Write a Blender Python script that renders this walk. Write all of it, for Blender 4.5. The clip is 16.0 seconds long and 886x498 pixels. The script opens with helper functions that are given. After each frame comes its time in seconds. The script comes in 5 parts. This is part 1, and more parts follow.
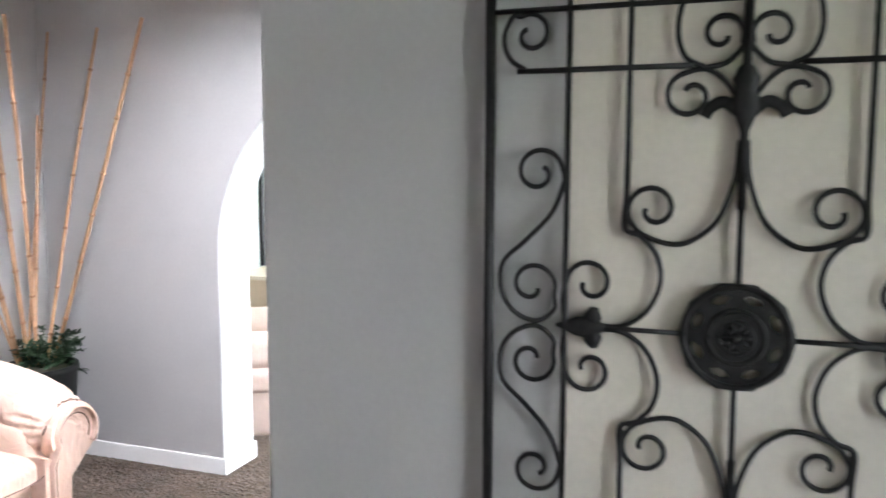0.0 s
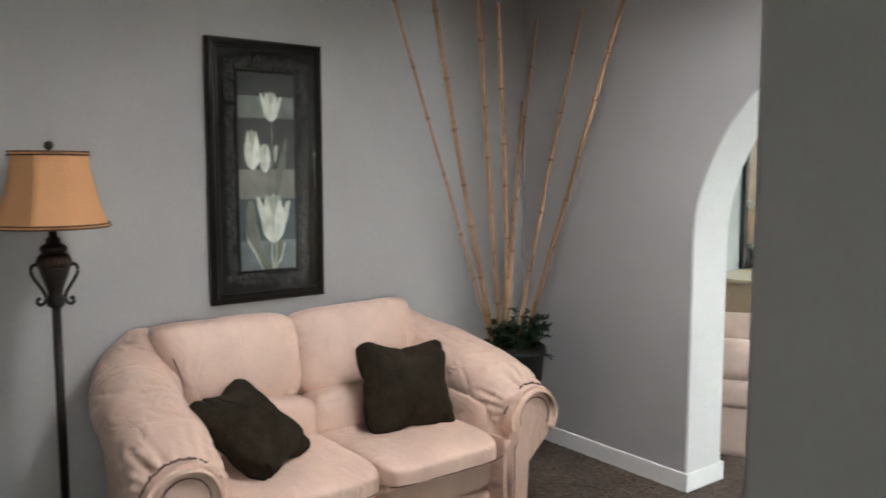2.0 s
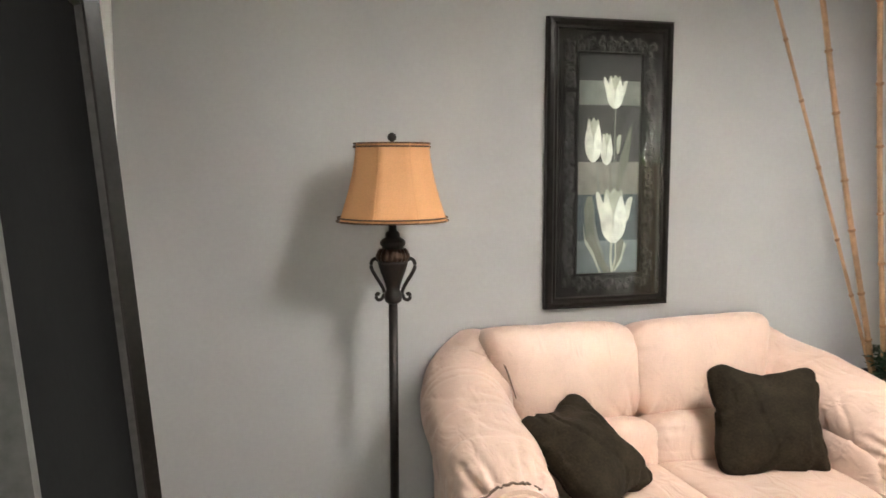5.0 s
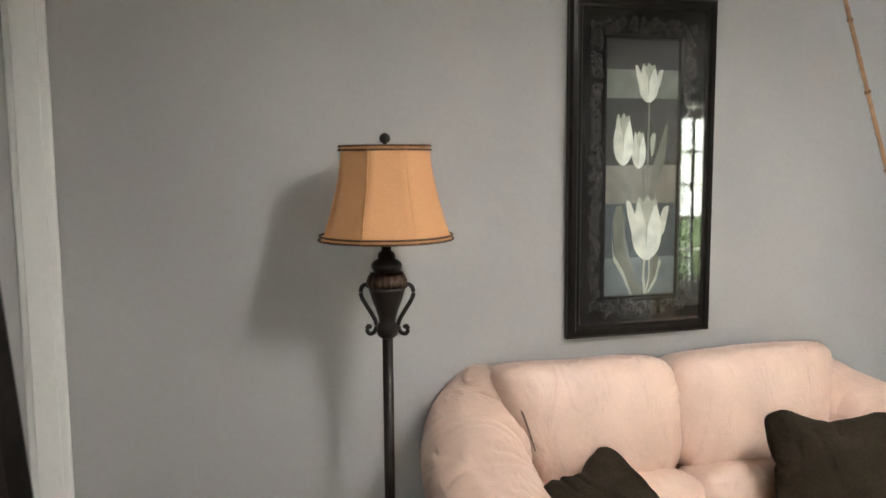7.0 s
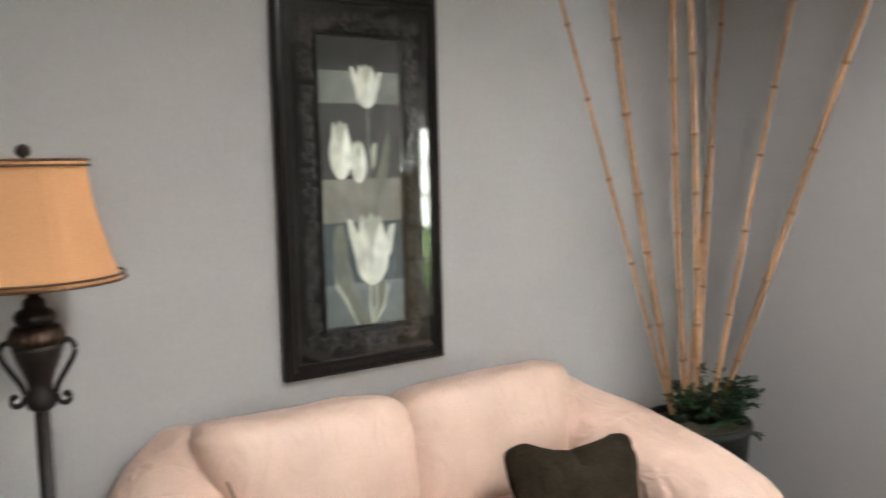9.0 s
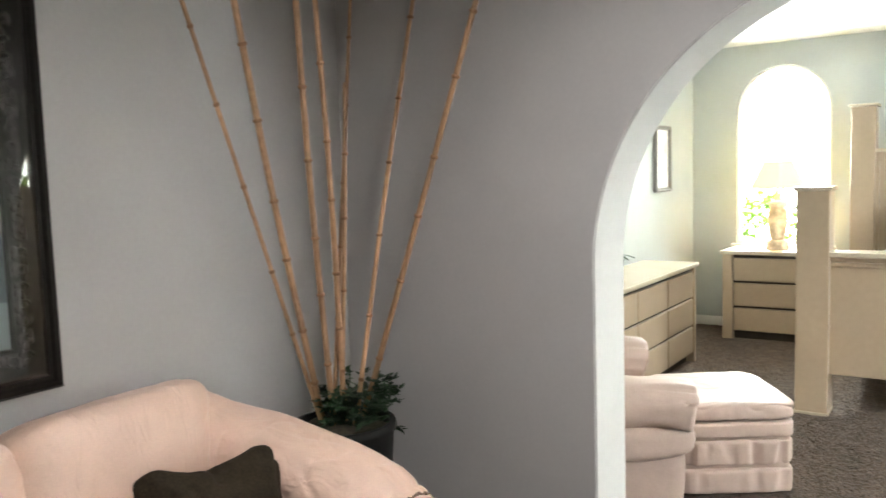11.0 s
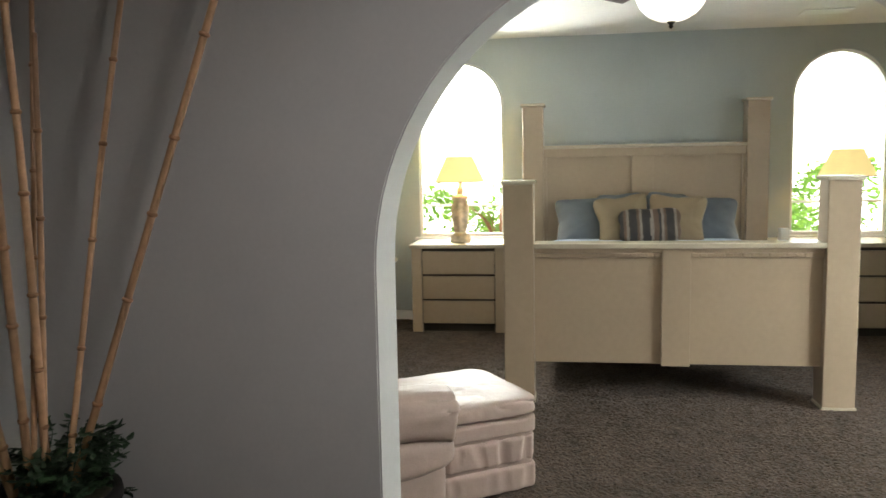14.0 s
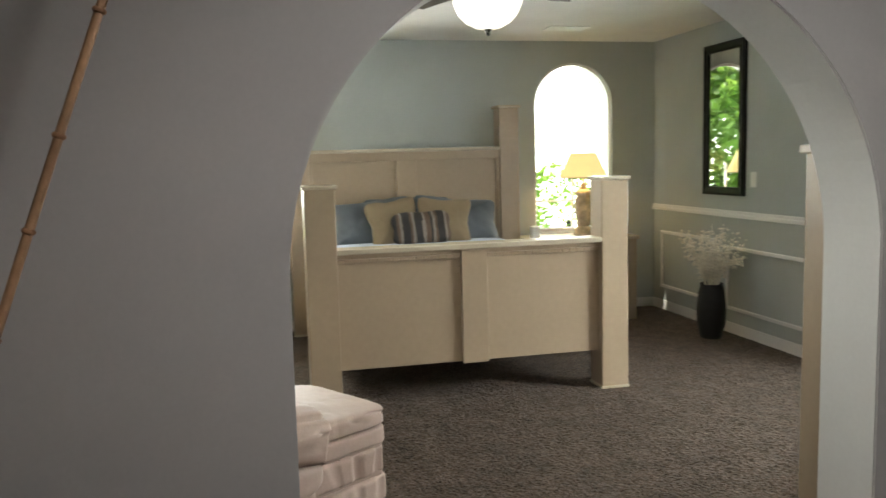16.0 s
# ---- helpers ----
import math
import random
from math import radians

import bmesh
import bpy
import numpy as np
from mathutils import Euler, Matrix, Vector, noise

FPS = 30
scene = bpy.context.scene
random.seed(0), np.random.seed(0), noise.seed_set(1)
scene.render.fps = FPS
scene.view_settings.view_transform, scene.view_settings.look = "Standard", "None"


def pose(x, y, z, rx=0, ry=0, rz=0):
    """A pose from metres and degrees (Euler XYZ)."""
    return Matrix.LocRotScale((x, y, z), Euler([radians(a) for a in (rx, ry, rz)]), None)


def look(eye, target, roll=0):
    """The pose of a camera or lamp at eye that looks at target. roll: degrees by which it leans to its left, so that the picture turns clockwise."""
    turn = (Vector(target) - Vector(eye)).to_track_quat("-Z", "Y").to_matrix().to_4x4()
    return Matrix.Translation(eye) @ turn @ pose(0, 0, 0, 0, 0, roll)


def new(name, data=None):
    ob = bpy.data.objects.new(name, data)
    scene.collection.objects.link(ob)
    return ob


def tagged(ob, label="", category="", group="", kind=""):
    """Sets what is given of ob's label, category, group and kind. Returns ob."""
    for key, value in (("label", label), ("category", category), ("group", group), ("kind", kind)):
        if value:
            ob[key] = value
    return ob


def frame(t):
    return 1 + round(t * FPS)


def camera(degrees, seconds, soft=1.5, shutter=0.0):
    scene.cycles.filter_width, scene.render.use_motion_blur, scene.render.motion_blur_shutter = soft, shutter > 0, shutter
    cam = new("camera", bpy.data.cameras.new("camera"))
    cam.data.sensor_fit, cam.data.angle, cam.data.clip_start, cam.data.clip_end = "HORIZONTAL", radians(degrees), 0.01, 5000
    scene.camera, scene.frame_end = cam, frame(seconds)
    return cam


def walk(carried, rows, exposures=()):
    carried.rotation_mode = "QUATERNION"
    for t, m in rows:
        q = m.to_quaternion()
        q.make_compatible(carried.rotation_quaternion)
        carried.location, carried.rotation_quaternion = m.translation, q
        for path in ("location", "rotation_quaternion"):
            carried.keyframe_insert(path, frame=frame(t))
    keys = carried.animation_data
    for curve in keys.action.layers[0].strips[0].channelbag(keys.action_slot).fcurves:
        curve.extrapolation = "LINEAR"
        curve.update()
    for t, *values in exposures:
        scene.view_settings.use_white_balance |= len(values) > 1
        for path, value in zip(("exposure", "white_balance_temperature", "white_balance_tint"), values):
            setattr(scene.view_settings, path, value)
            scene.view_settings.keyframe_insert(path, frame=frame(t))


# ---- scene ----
cam = camera(57.7, 16.0, shutter=0.5)
PATH = [
    (0, (-0.338, -0.419, 1.583), (1.534, 0.251, 1.365), 0.1),
    (0.5, (-0.191, -0.297, 1.591), (1.614, 0.532, 1.358), 0.1),
    (1, (-0.067, -0.24, 1.564), (1.598, 0.843, 1.332), 0.2),
    (1.5, (-0.022, -0.243, 1.486), (1.384, 1.166, 1.289), -0.1),
    (2, (-0.033, -0.209, 1.467), (1.17, 1.376, 1.268), -0.0),
    (2.5, (-0.058, -0.162, 1.457), (1.07, 1.477, 1.257), -0.0),
    (3, (-0.083, -0.126, 1.422), (0.998, 1.544, 1.221), -0.1),
    (3.5, (-0.06, -0.074, 1.415), (0.933, 1.65, 1.211), -0.1),
    (4, (0.003, 0.002, 1.436), (0.785, 1.831, 1.234), -0.1),
    (4.5, (0.04, 0.062, 1.459), (0.625, 1.962, 1.245), 0.0),
    (5, (0.02, 0.158, 1.453), (0.543, 2.077, 1.245), -0.1),
    (5.2, (0.021, 0.2, 1.458), (0.532, 2.122, 1.248), -0.1),
    (7.3, (0.163, 0.679, 1.484), (0.678, 2.6, 1.264), -0.5),
    (7.5, (0.175, 0.73, 1.474), (0.764, 2.63, 1.264), -0.6),
    (8, (0.247, 0.84, 1.477), (0.946, 2.702, 1.267), -0.8),
    (8.5, (0.33, 0.888, 1.488), (1.149, 2.701, 1.282), -1.0),
    (9, (0.395, 0.892, 1.489), (1.46, 2.573, 1.289), -1.3),
    (9.5, (0.446, 0.888, 1.505), (1.722, 2.413, 1.293), -1.4),
    (10, (0.442, 0.885, 1.485), (1.891, 2.249, 1.281), -1.4),
    (10.2, (0.452, 0.864, 1.468), (1.95, 2.175, 1.274), -1.6),
    (12.3, (0.558, 0.853, 1.455), (2.373, 1.667, 1.242), -1.1),
    (12.5, (0.578, 0.905, 1.448), (2.416, 1.666, 1.234), -1.1),
    (13, (0.633, 1.086, 1.449), (2.532, 1.675, 1.233), -1.1),
    (13.5, (0.692, 1.238, 1.44), (2.632, 1.672, 1.223), -1.0),
    (14, (0.756, 1.402, 1.446), (2.721, 1.704, 1.228), -1.1),
    (14.5, (0.798, 1.561, 1.446), (2.782, 1.697, 1.229), -1.2),
    (15, (0.792, 1.744, 1.444), (2.78, 1.693, 1.231), -1.3),
    (15.5, (0.831, 1.892, 1.438), (2.804, 1.647, 1.22), -1.3),
    (16, (0.892, 2.01, 1.447), (2.83, 1.568, 1.228), -1.5),
]
EXPOSURES = [(0, 3.1, 6050, 14), (0.5, 2.52, 6100, 13), (1, 2.2, 6200, 10), (1.5, 1.8, 6450, 10), (2, 1.62, 6500, 10), (3.5, 1.75, 7300, 10), (5, 2.3, 7050, 10), (7.5, 1.93, 6900, 10), (10, 2.1, 6700, 10), (12.3, 0.92, 7000, 10), (13, 0.74, 6900, 10), (16, 0.84, 7000, 10)]
walk(cam, [(t, look(eye, target, roll)) for t, eye, target, roll in PATH], EXPOSURES)

# ---- world and light ----
world = bpy.data.worlds.new("sky")
scene.world = world
world.use_nodes = True
wn = world.node_tree.nodes
sky = wn.new("ShaderNodeTexSky")
sky.sky_type = "NISHITA"
sky.sun_disc = False
sky.sun_elevation = radians(60)
sky.sun_rotation = radians(27)
wn["Background"].inputs["Strength"].default_value = 0.14
world.node_tree.links.new(sky.outputs[0], wn["Background"].inputs["Color"])

sun = new("sun", bpy.data.lights.new("sun", "SUN"))
sun.data.energy, sun.data.angle, sun.data.color = 5.0, radians(0.6), (1, 0.95, 0.87)
sun.matrix_world = look((3, 6, 11.6), (0, 0, 0))


def area(name, eye, target, w, h, watts, colour):
    lamp = new(name, bpy.data.lights.new(name, "AREA"))
    lamp.data.shape, lamp.data.size, lamp.data.size_y = "RECTANGLE", w, h
    lamp.data.energy, lamp.data.color = watts, colour
    lamp.matrix_world = look(eye, target)
    return lamp


CEIL = 2.495
DAY = (0.86, 0.95, 1.0)
area("window_sky_north", (8.45, 2.33, 1.75), (6.5, -1.2, 1.2), 0.9, 1.2, 165, (0.92, 1, 1))
area("window_sky_south", (8.9, -1.95, 2.0), (5.0, 0.6, 1.0), 0.9, 1.2, 46, (0.95, 1, 0.95))
area("patio_sky", (3.95, -2.30, 1.75), (3.7, 1, 1.2), 1.3, 2.0, 265, DAY)
# overhead fill inferred from the floor lamp's shadow; its opening is added, unseen
FILL_X, FILL_Y = 1.60, 1.02
area("overhead_fill", (FILL_X, FILL_Y, CEIL + 0.08), (FILL_X, FILL_Y, 0), 0.40, 0.40, 18, (0.97, 0.98, 1.0))
# fill lamp for the hall, outside a window added out of view
area("hall_fill_lamp", (-0.6, -3.35, 1.6), (0, 0, 1.2), 1.3, 1.3, 0.7, (1, 0.93, 0.84))


def point(name, at, watts, colour, radius):
    lamp = new(name, bpy.data.lights.new(name, "POINT"))
    lamp.data.energy, lamp.data.color, lamp.data.shadow_soft_size = watts, colour, radius
    lamp.location = at


point("bulb_north", (7.61, 2.30, 1.33), 1.8, (1, 0.72, 0.35), 0.04)
point("bulb_south", (7.61, -0.82, 1.33), 1.8, (1, 0.72, 0.35), 0.04)

# ---- materials ----


def mat(name, colour, rough=0.6, metal=0.0, grain=0.12, grain_scale=60, blotch=0.12, blotch_scale=3, bump=0.2, bump_scale=120,
        sheen=0.0, coat=0.0, spec=0.5, emit=None, emit_strength=0, vary=0.0, dist=0.002):
    m = bpy.data.materials.new(name)
    m.use_nodes = True
    t = m.node_tree
    n, link = t.nodes, t.links.new
    b = n["Principled BSDF"]
    b.inputs["Roughness"].default_value, b.inputs["Metallic"].default_value = rough, metal
    b.inputs["Specular IOR Level"].default_value = spec
    b.inputs["Sheen Weight"].default_value, b.inputs["Coat Weight"].default_value = sheen, coat
    co = n.new("ShaderNodeTexCoord")
    fine, broad = n.new("ShaderNodeTexNoise"), n.new("ShaderNodeTexNoise")
    fine.inputs["Scale"].default_value, fine.inputs["Detail"].default_value = grain_scale, 4
    broad.inputs["Scale"].default_value, broad.inputs["Detail"].default_value = blotch_scale, 3
    link(co.outputs["Object"], fine.inputs["Vector"]), link(co.outputs["Object"], broad.inputs["Vector"])
    val = None
    for tex, amount in ((fine, grain), (broad, blotch)):
        r = n.new("ShaderNodeMapRange")
        r.inputs["From Min"].default_value, r.inputs["From Max"].default_value = 0.3, 0.7
        r.inputs["To Min"].default_value, r.inputs["To Max"].default_value = 1 - amount, 1 + amount
        link(tex.outputs["Fac"], r.inputs["Value"])
        if val is None:
            val = r.outputs["Result"]
        else:
            mul = n.new("ShaderNodeMath")
            mul.operation = "MULTIPLY"
            link(val, mul.inputs[0]), link(r.outputs["Result"], mul.inputs[1])
            val = mul.outputs[0]
    if vary:
        info = n.new("ShaderNodeObjectInfo")
        r = n.new("ShaderNodeMapRange")
        r.inputs["To Min"].default_value, r.inputs["To Max"].default_value = 1 - vary, 1 + vary
        link(info.outputs["Random"], r.inputs["Value"])
        mul = n.new("ShaderNodeMath")
        mul.operation = "MULTIPLY"
        link(val, mul.inputs[0]), link(r.outputs["Result"], mul.inputs[1])
        val = mul.outputs[0]
    sc = n.new("ShaderNodeVectorMath")
    sc.operation = "SCALE"
    sc.inputs[0].default_value = colour[:3]
    link(val, sc.inputs["Scale"])
    link(sc.outputs[0], b.inputs["Base Color"])
    if bump:
        bt = n.new("ShaderNodeTexNoise")
        bt.inputs["Scale"].default_value, bt.inputs["Detail"].default_value = bump_scale, 4
        link(co.outputs["Object"], bt.inputs["Vector"])
        bp = n.new("ShaderNodeBump")
        bp.inputs["Strength"].default_value, bp.inputs["Distance"].default_value = bump, dist
        link(bt.outputs["Fac"], bp.inputs["Height"]), link(bp.outputs["Normal"], b.inputs["Normal"])
    if emit:
        b.inputs["Emission Color"].default_value = (*emit, 1)
        b.inputs["Emission Strength"].default_value = emit_strength
    return m


M_WALL = mat("grey_wall_paint", (0.395, 0.385, 0.38), 0.75, grain=0.02, blotch=0.03, bump=0.12, bump_scale=90, dist=0.003)
M_JAMB = mat("off_white_archway", (0.62, 0.615, 0.60), 0.7, grain=0.02, blotch=0.03, bump=0.12, bump_scale=90, dist=0.003)
M_BEDWALL = mat("sage_grey_wall_paint", (0.43, 0.46, 0.44), 0.75, grain=0.02, blotch=0.03, bump=0.12, bump_scale=90, dist=0.003)
M_CREAM = mat("cream_wall_paint", (0.62, 0.565, 0.495), 0.75, grain=0.03, blotch=0.04, bump=0.2, bump_scale=90)
M_CEIL = mat("white_ceiling_texture", (0.78, 0.76, 0.71), 0.9, grain=0.04, blotch=0.03, bump=0.6, bump_scale=70, dist=0.004)
M_TRIM = mat("white_trim_paint", (0.8, 0.79, 0.77), 0.4, grain=0.02, blotch=0.03, bump=0.05)
M_CARPET = mat("brown_cut_pile_carpet", (0.086, 0.062, 0.046), 0.95, grain=0.55, grain_scale=70, blotch=0.24, blotch_scale=7, bump=0.8, bump_scale=90, spec=0.1, sheen=0.1, dist=0.01)
M_LEATHER = mat("pinkish_beige_leather", (0.66, 0.468, 0.378), 0.40, grain=0.04, grain_scale=220, blotch=0.09, blotch_scale=5, bump=0.25, bump_scale=90, dist=0.002)
M_LEATHER2 = mat("pale_beige_upholstery", (0.46, 0.345, 0.29), 0.55, grain=0.04, grain_scale=150, blotch=0.07, blotch_scale=7, bump=0.3, bump_scale=30, dist=0.004)


def creased(m, scale, width, depth):
    """Adds thin warped crease lines to a material's relief."""
    n, link = m.node_tree.nodes, m.node_tree.links.new
    b = n["Principled BSDF"]
    before = b.inputs["Normal"].links[0].from_socket
    co, mp, tex = n.new("ShaderNodeTexCoord"), n.new("ShaderNodeMapping"), n.new("ShaderNodeTexNoise")
    mp.inputs["Scale"].default_value = (1.7, 1.0, 1.0)
    tex.inputs["Scale"].default_value, tex.inputs["Detail"].default_value, tex.inputs["Distortion"].default_value = scale, 2.5, 1.0
    off, size, ramp, bp = n.new("ShaderNodeMath"), n.new("ShaderNodeMath"), n.new("ShaderNodeMapRange"), n.new("ShaderNodeBump")
    off.operation, size.operation = "SUBTRACT", "ABSOLUTE"
    off.inputs[1].default_value = 0.5
    ramp.interpolation_type = "SMOOTHSTEP"
    ramp.inputs["From Max"].default_value = width
    bp.inputs["Strength"].default_value, bp.inputs["Distance"].default_value = 0.6, depth
    link(co.outputs["Object"], mp.inputs["Vector"]), link(mp.outputs["Vector"], tex.inputs["Vector"])
    link(tex.outputs["Fac"], off.inputs[0]), link(off.outputs[0], size.inputs[0]), link(size.outputs[0], ramp.inputs["Value"])
    link(ramp.outputs["Result"], bp.inputs["Height"]), link(before, bp.inputs["Normal"]), link(bp.outputs["Normal"], b.inputs["Normal"])


creased(M_LEATHER, 7, 0.20, 0.0050)
M_SEAM = mat("dark_seam", (0.16, 0.10, 0.075), 0.8)
M_PILLOW = mat("dark_olive_brown_plush", (0.024, 0.018, 0.012), 0.95, grain=0.25, grain_scale=140, blotch=0.25, blotch_scale=12, bump=0.6, bump_scale=60, spec=0.1, dist=0.006)
M_BLACKWOOD = mat("black_brown_carved_wood", (0.009, 0.007, 0.006), 0.32, grain=0.3, grain_scale=80, blotch=0.25, blotch_scale=9, bump=0.35, bump_scale=70, spec=0.2)
# glossy bosses, with a paler base than the frame to bring out glints
M_BOSS = mat("polished_wood_lightened_for_glints", (0.022, 0.017, 0.015), 0.36, grain=0.3, grain_scale=80, blotch=0.3, blotch_scale=20, spec=0.6)
M_BRONZE = mat("dark_bronze_metal", (0.012, 0.008, 0.006), 0.42, 0.3, grain=0.4, grain_scale=60, blotch=0.4, blotch_scale=14, bump=0.3, bump_scale=50)
M_RUBBED = mat("rubbed_copper_bronze", (0.055, 0.032, 0.022), 0.35, 0.7, grain=0.4, grain_scale=50)
M_IRON = mat("black_wrought_iron", (0.012, 0.011, 0.011), 0.5, 0.3, grain=0.3, grain_scale=70, blotch=0.2, bump=0.4, bump_scale=90)
M_SHADE = mat("amber_fabric_shade", (0.64, 0.325, 0.15), 0.8, grain=0.06, grain_scale=260, blotch=0.05, bump=0.15, bump_scale=250)
M_BRAID = mat("dark_braid_trim", (0.10, 0.05, 0.025), 0.8, grain=0.3, grain_scale=200)
M_BAMBOO = mat("tan_bamboo_cane", (0.37, 0.215, 0.12), 0.5, grain=0.15, grain_scale=40, blotch=0.28, blotch_scale=4, bump=0.15, bump_scale=60, vary=0.22)
M_NODE = mat("bamboo_node", (0.27, 0.14, 0.07), 0.6, grain=0.25)
M_LEAF = mat("dark_green_leaves", (0.017, 0.042, 0.016), 0.5, grain=0.3, grain_scale=30, blotch=0.35, blotch_scale=18, bump=0)
M_POT = mat("black_planter", (0.006, 0.0055, 0.005), 0.6, grain=0.2, spec=0.25)
M_SOIL = mat("dark_moss", (0.05, 0.04, 0.025), 1.0, grain=0.4)
M_BEIGE = mat("warm_beige_lacquer", (0.41, 0.315, 0.22), 0.33, grain=0.03, grain_scale=30, blotch=0.04, blotch_scale=2, bump=0.05, bump_scale=40)
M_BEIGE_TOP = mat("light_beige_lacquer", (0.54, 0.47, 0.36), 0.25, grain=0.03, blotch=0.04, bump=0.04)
M_GAP = mat("painted_drawer_shade", (0.05, 0.04, 0.03), 0.9)
M_BLUE = mat("slate_blue_bedding", (0.095, 0.112, 0.130), 0.65, grain=0.05, grain_scale=200, blotch=0.10, blotch_scale=8, bump=0.3, bump_scale=14, dist=0.01, sheen=0.1)
M_SHEET = mat("pale_blue_sheet", (0.30, 0.36, 0.45), 0.7, grain=0.04, blotch=0.08, blotch_scale=6, bump=0.3, bump_scale=12, dist=0.01)
M_TAN = mat("tan_pillow_fabric", (0.25, 0.185, 0.11), 0.7, grain=0.06, grain_scale=220, blotch=0.08, bump=0.2, bump_scale=20)
M_DARKSTRIPE = mat("charcoal_stripe", (0.036, 0.031, 0.029), 0.8, grain=0.15)
M_BROWNSTRIPE = mat("brown_stripe", (0.12, 0.075, 0.05), 0.8, grain=0.15)
M_GREYSTRIPE = mat("silver_stripe", (0.24, 0.20, 0.165), 0.7, grain=0.1)
M_CERAMIC = mat("ivory_carved_ceramic", (0.62, 0.50, 0.35), 0.4, grain=0.2, grain_scale=25, blotch=0.35, blotch_scale=9, bump=0.5, bump_scale=30, dist=0.006)
M_YSHADE = mat("yellow_lit_shade", (0.8, 0.6, 0.2), 0.8, grain=0.04, emit=(1.0, 0.82, 0.38), emit_strength=0.46)
M_BLACKGLASS = mat("black_glass", (0.011, 0.011, 0.011), 0.5, grain=0.05, blotch=0.1, bump=0, spec=0.0)
M_BLACKVASE = mat("matte_black_vase", (0.010, 0.010, 0.011), 0.6, grain=0.15, bump=0.2)
M_DRIED = mat("white_dried_flowers", (0.78, 0.74, 0.65), 0.9, grain=0.15)
M_BOWL = mat("lit_frosted_bowl", (0.85, 0.83, 0.78), 0.4, grain=0.02, emit=(1.0, 0.95, 0.82), emit_strength=0.85)
M_FANBLADE = mat("dark_fan_blade", (0.10, 0.075, 0.055), 0.5)
M_PLASTIC = mat("white_plastic", (0.8, 0.79, 0.76), 0.35, grain=0.01, blotch=0.01, bump=0)
M_GREEN1 = mat("sunlit_leaves", (0.14, 0.27, 0.06), 0.6, grain=0.3, grain_scale=9, blotch=0.4, blotch_scale=3, bump=0)
n_leaf = M_GREEN1.node_tree
through_leaf, blend = n_leaf.nodes.new("ShaderNodeBsdfTranslucent"), n_leaf.nodes.new("ShaderNodeMixShader")
through_leaf.inputs["Color"].default_value = (0.30, 0.50, 0.08, 1)
blend.inputs[0].default_value = 0.5
n_leaf.links.new(n_leaf.nodes["Principled BSDF"].outputs[0], blend.inputs[1])
n_leaf.links.new(through_leaf.outputs[0], blend.inputs[2])
n_leaf.links.new(blend.outputs[0], n_leaf.nodes["Material Output"].inputs["Surface"])
M_RUST = mat("rust_red_fronds", (0.26, 0.10, 0.05), 0.6, grain=0.3, bump=0)
M_BACKDROP = mat("hazy_bright_sky", (0.8, 0.8, 0.8), 1.0, bump=0, emit=(0.95, 1.0, 0.97), emit_strength=3.5)
M_MFRAME = mat("dark_frame_lit_faces", (0.075, 0.073, 0.070), 0.5, grain=0.2, spec=0.15)
M_GREYFRAME = mat("weathered_grey_frame", (0.22, 0.21, 0.19), 0.5)
M_GRASS = mat("lawn", (0.08, 0.13, 0.04), 0.95, grain=0.35, grain_scale=30, blotch=0.3, blotch_scale=0.6, bump=0.5)
M_ART = [mat("print_" + n, c, 0.6, grain=0.18, grain_scale=22, blotch=0.2, blotch_scale=10, bump=0) for n, c in (
    ("charcoal", (0.045, 0.043, 0.040)), ("grey_green", (0.20, 0.21, 0.185)), ("mottled_taupe", (0.23, 0.215, 0.185)),
    ("dark_teal", (0.055, 0.075, 0.085)), ("blue_grey", (0.15, 0.175, 0.18)), ("petal_white", (0.66, 0.65, 0.58)),
    ("petal_shade", (0.45, 0.45, 0.37)), ("leaf_grey", (0.17, 0.17, 0.135)), ("petal_bright", (0.78, 0.78, 0.72)))]


def glass(name, tint=(1, 1, 1), gloss=1.0):
    m = bpy.data.materials.new(name)
    m.use_nodes = True
    n, link = m.node_tree.nodes, m.node_tree.links.new
    n.remove(n["Principled BSDF"])
    mix, tr, gl, fr = (n.new("ShaderNode" + k) for k in ("MixShader", "BsdfTransparent", "BsdfGlossy", "Fresnel"))
    tr.inputs["Color"].default_value = (*tint, 1)
    gl.inputs["Roughness"].default_value = 0.004
    fr.inputs["IOR"].default_value = 1.5
    link(fr.outputs[0], mix.inputs[0]), link(tr.outputs[0], mix.inputs[1]), link(gl.outputs[0], mix.inputs[2])
    link(mix.outputs[0], n["Material Output"].inputs["Surface"])
    return m


M_GLASS = glass("clear_glass", (0.97, 0.98, 0.97))
M_MIRROR = mat("mirror_silver", (0.88, 0.89, 0.88), 0.02, 1.0, grain=0.0, blotch=0.0, bump=0)

# ---- builders ----


def mesh(name, bm, material, smooth=False):
    me = bpy.data.meshes.new(name)
    bmesh.ops.recalc_face_normals(bm, faces=bm.faces)
    bm.to_mesh(me)
    bm.free()
    for m in material if isinstance(material, (list, tuple)) else [material]:
        me.materials.append(m)
    if smooth:
        me.shade_smooth()
    return me


def part(name, bm, material, parent, label="", smooth=False, at=None):
    ob = new(name, mesh(name, bm, material, smooth))
    ob.parent = parent
    if at is not None:
        ob.matrix_basis = at
    return tagged(ob, label=label)


def thing(name, at, label, category, group="", turn=0):
    ob = new(name)
    ob.empty_display_size = 0.1
    ob.matrix_basis = pose(*at, 0, 0, turn)
    return tagged(ob, label, category, group)


def structure(name, bm, material, label, category, smooth=False):
    return tagged(new(name, mesh(name, bm, material, smooth)), label, category, kind="structure")


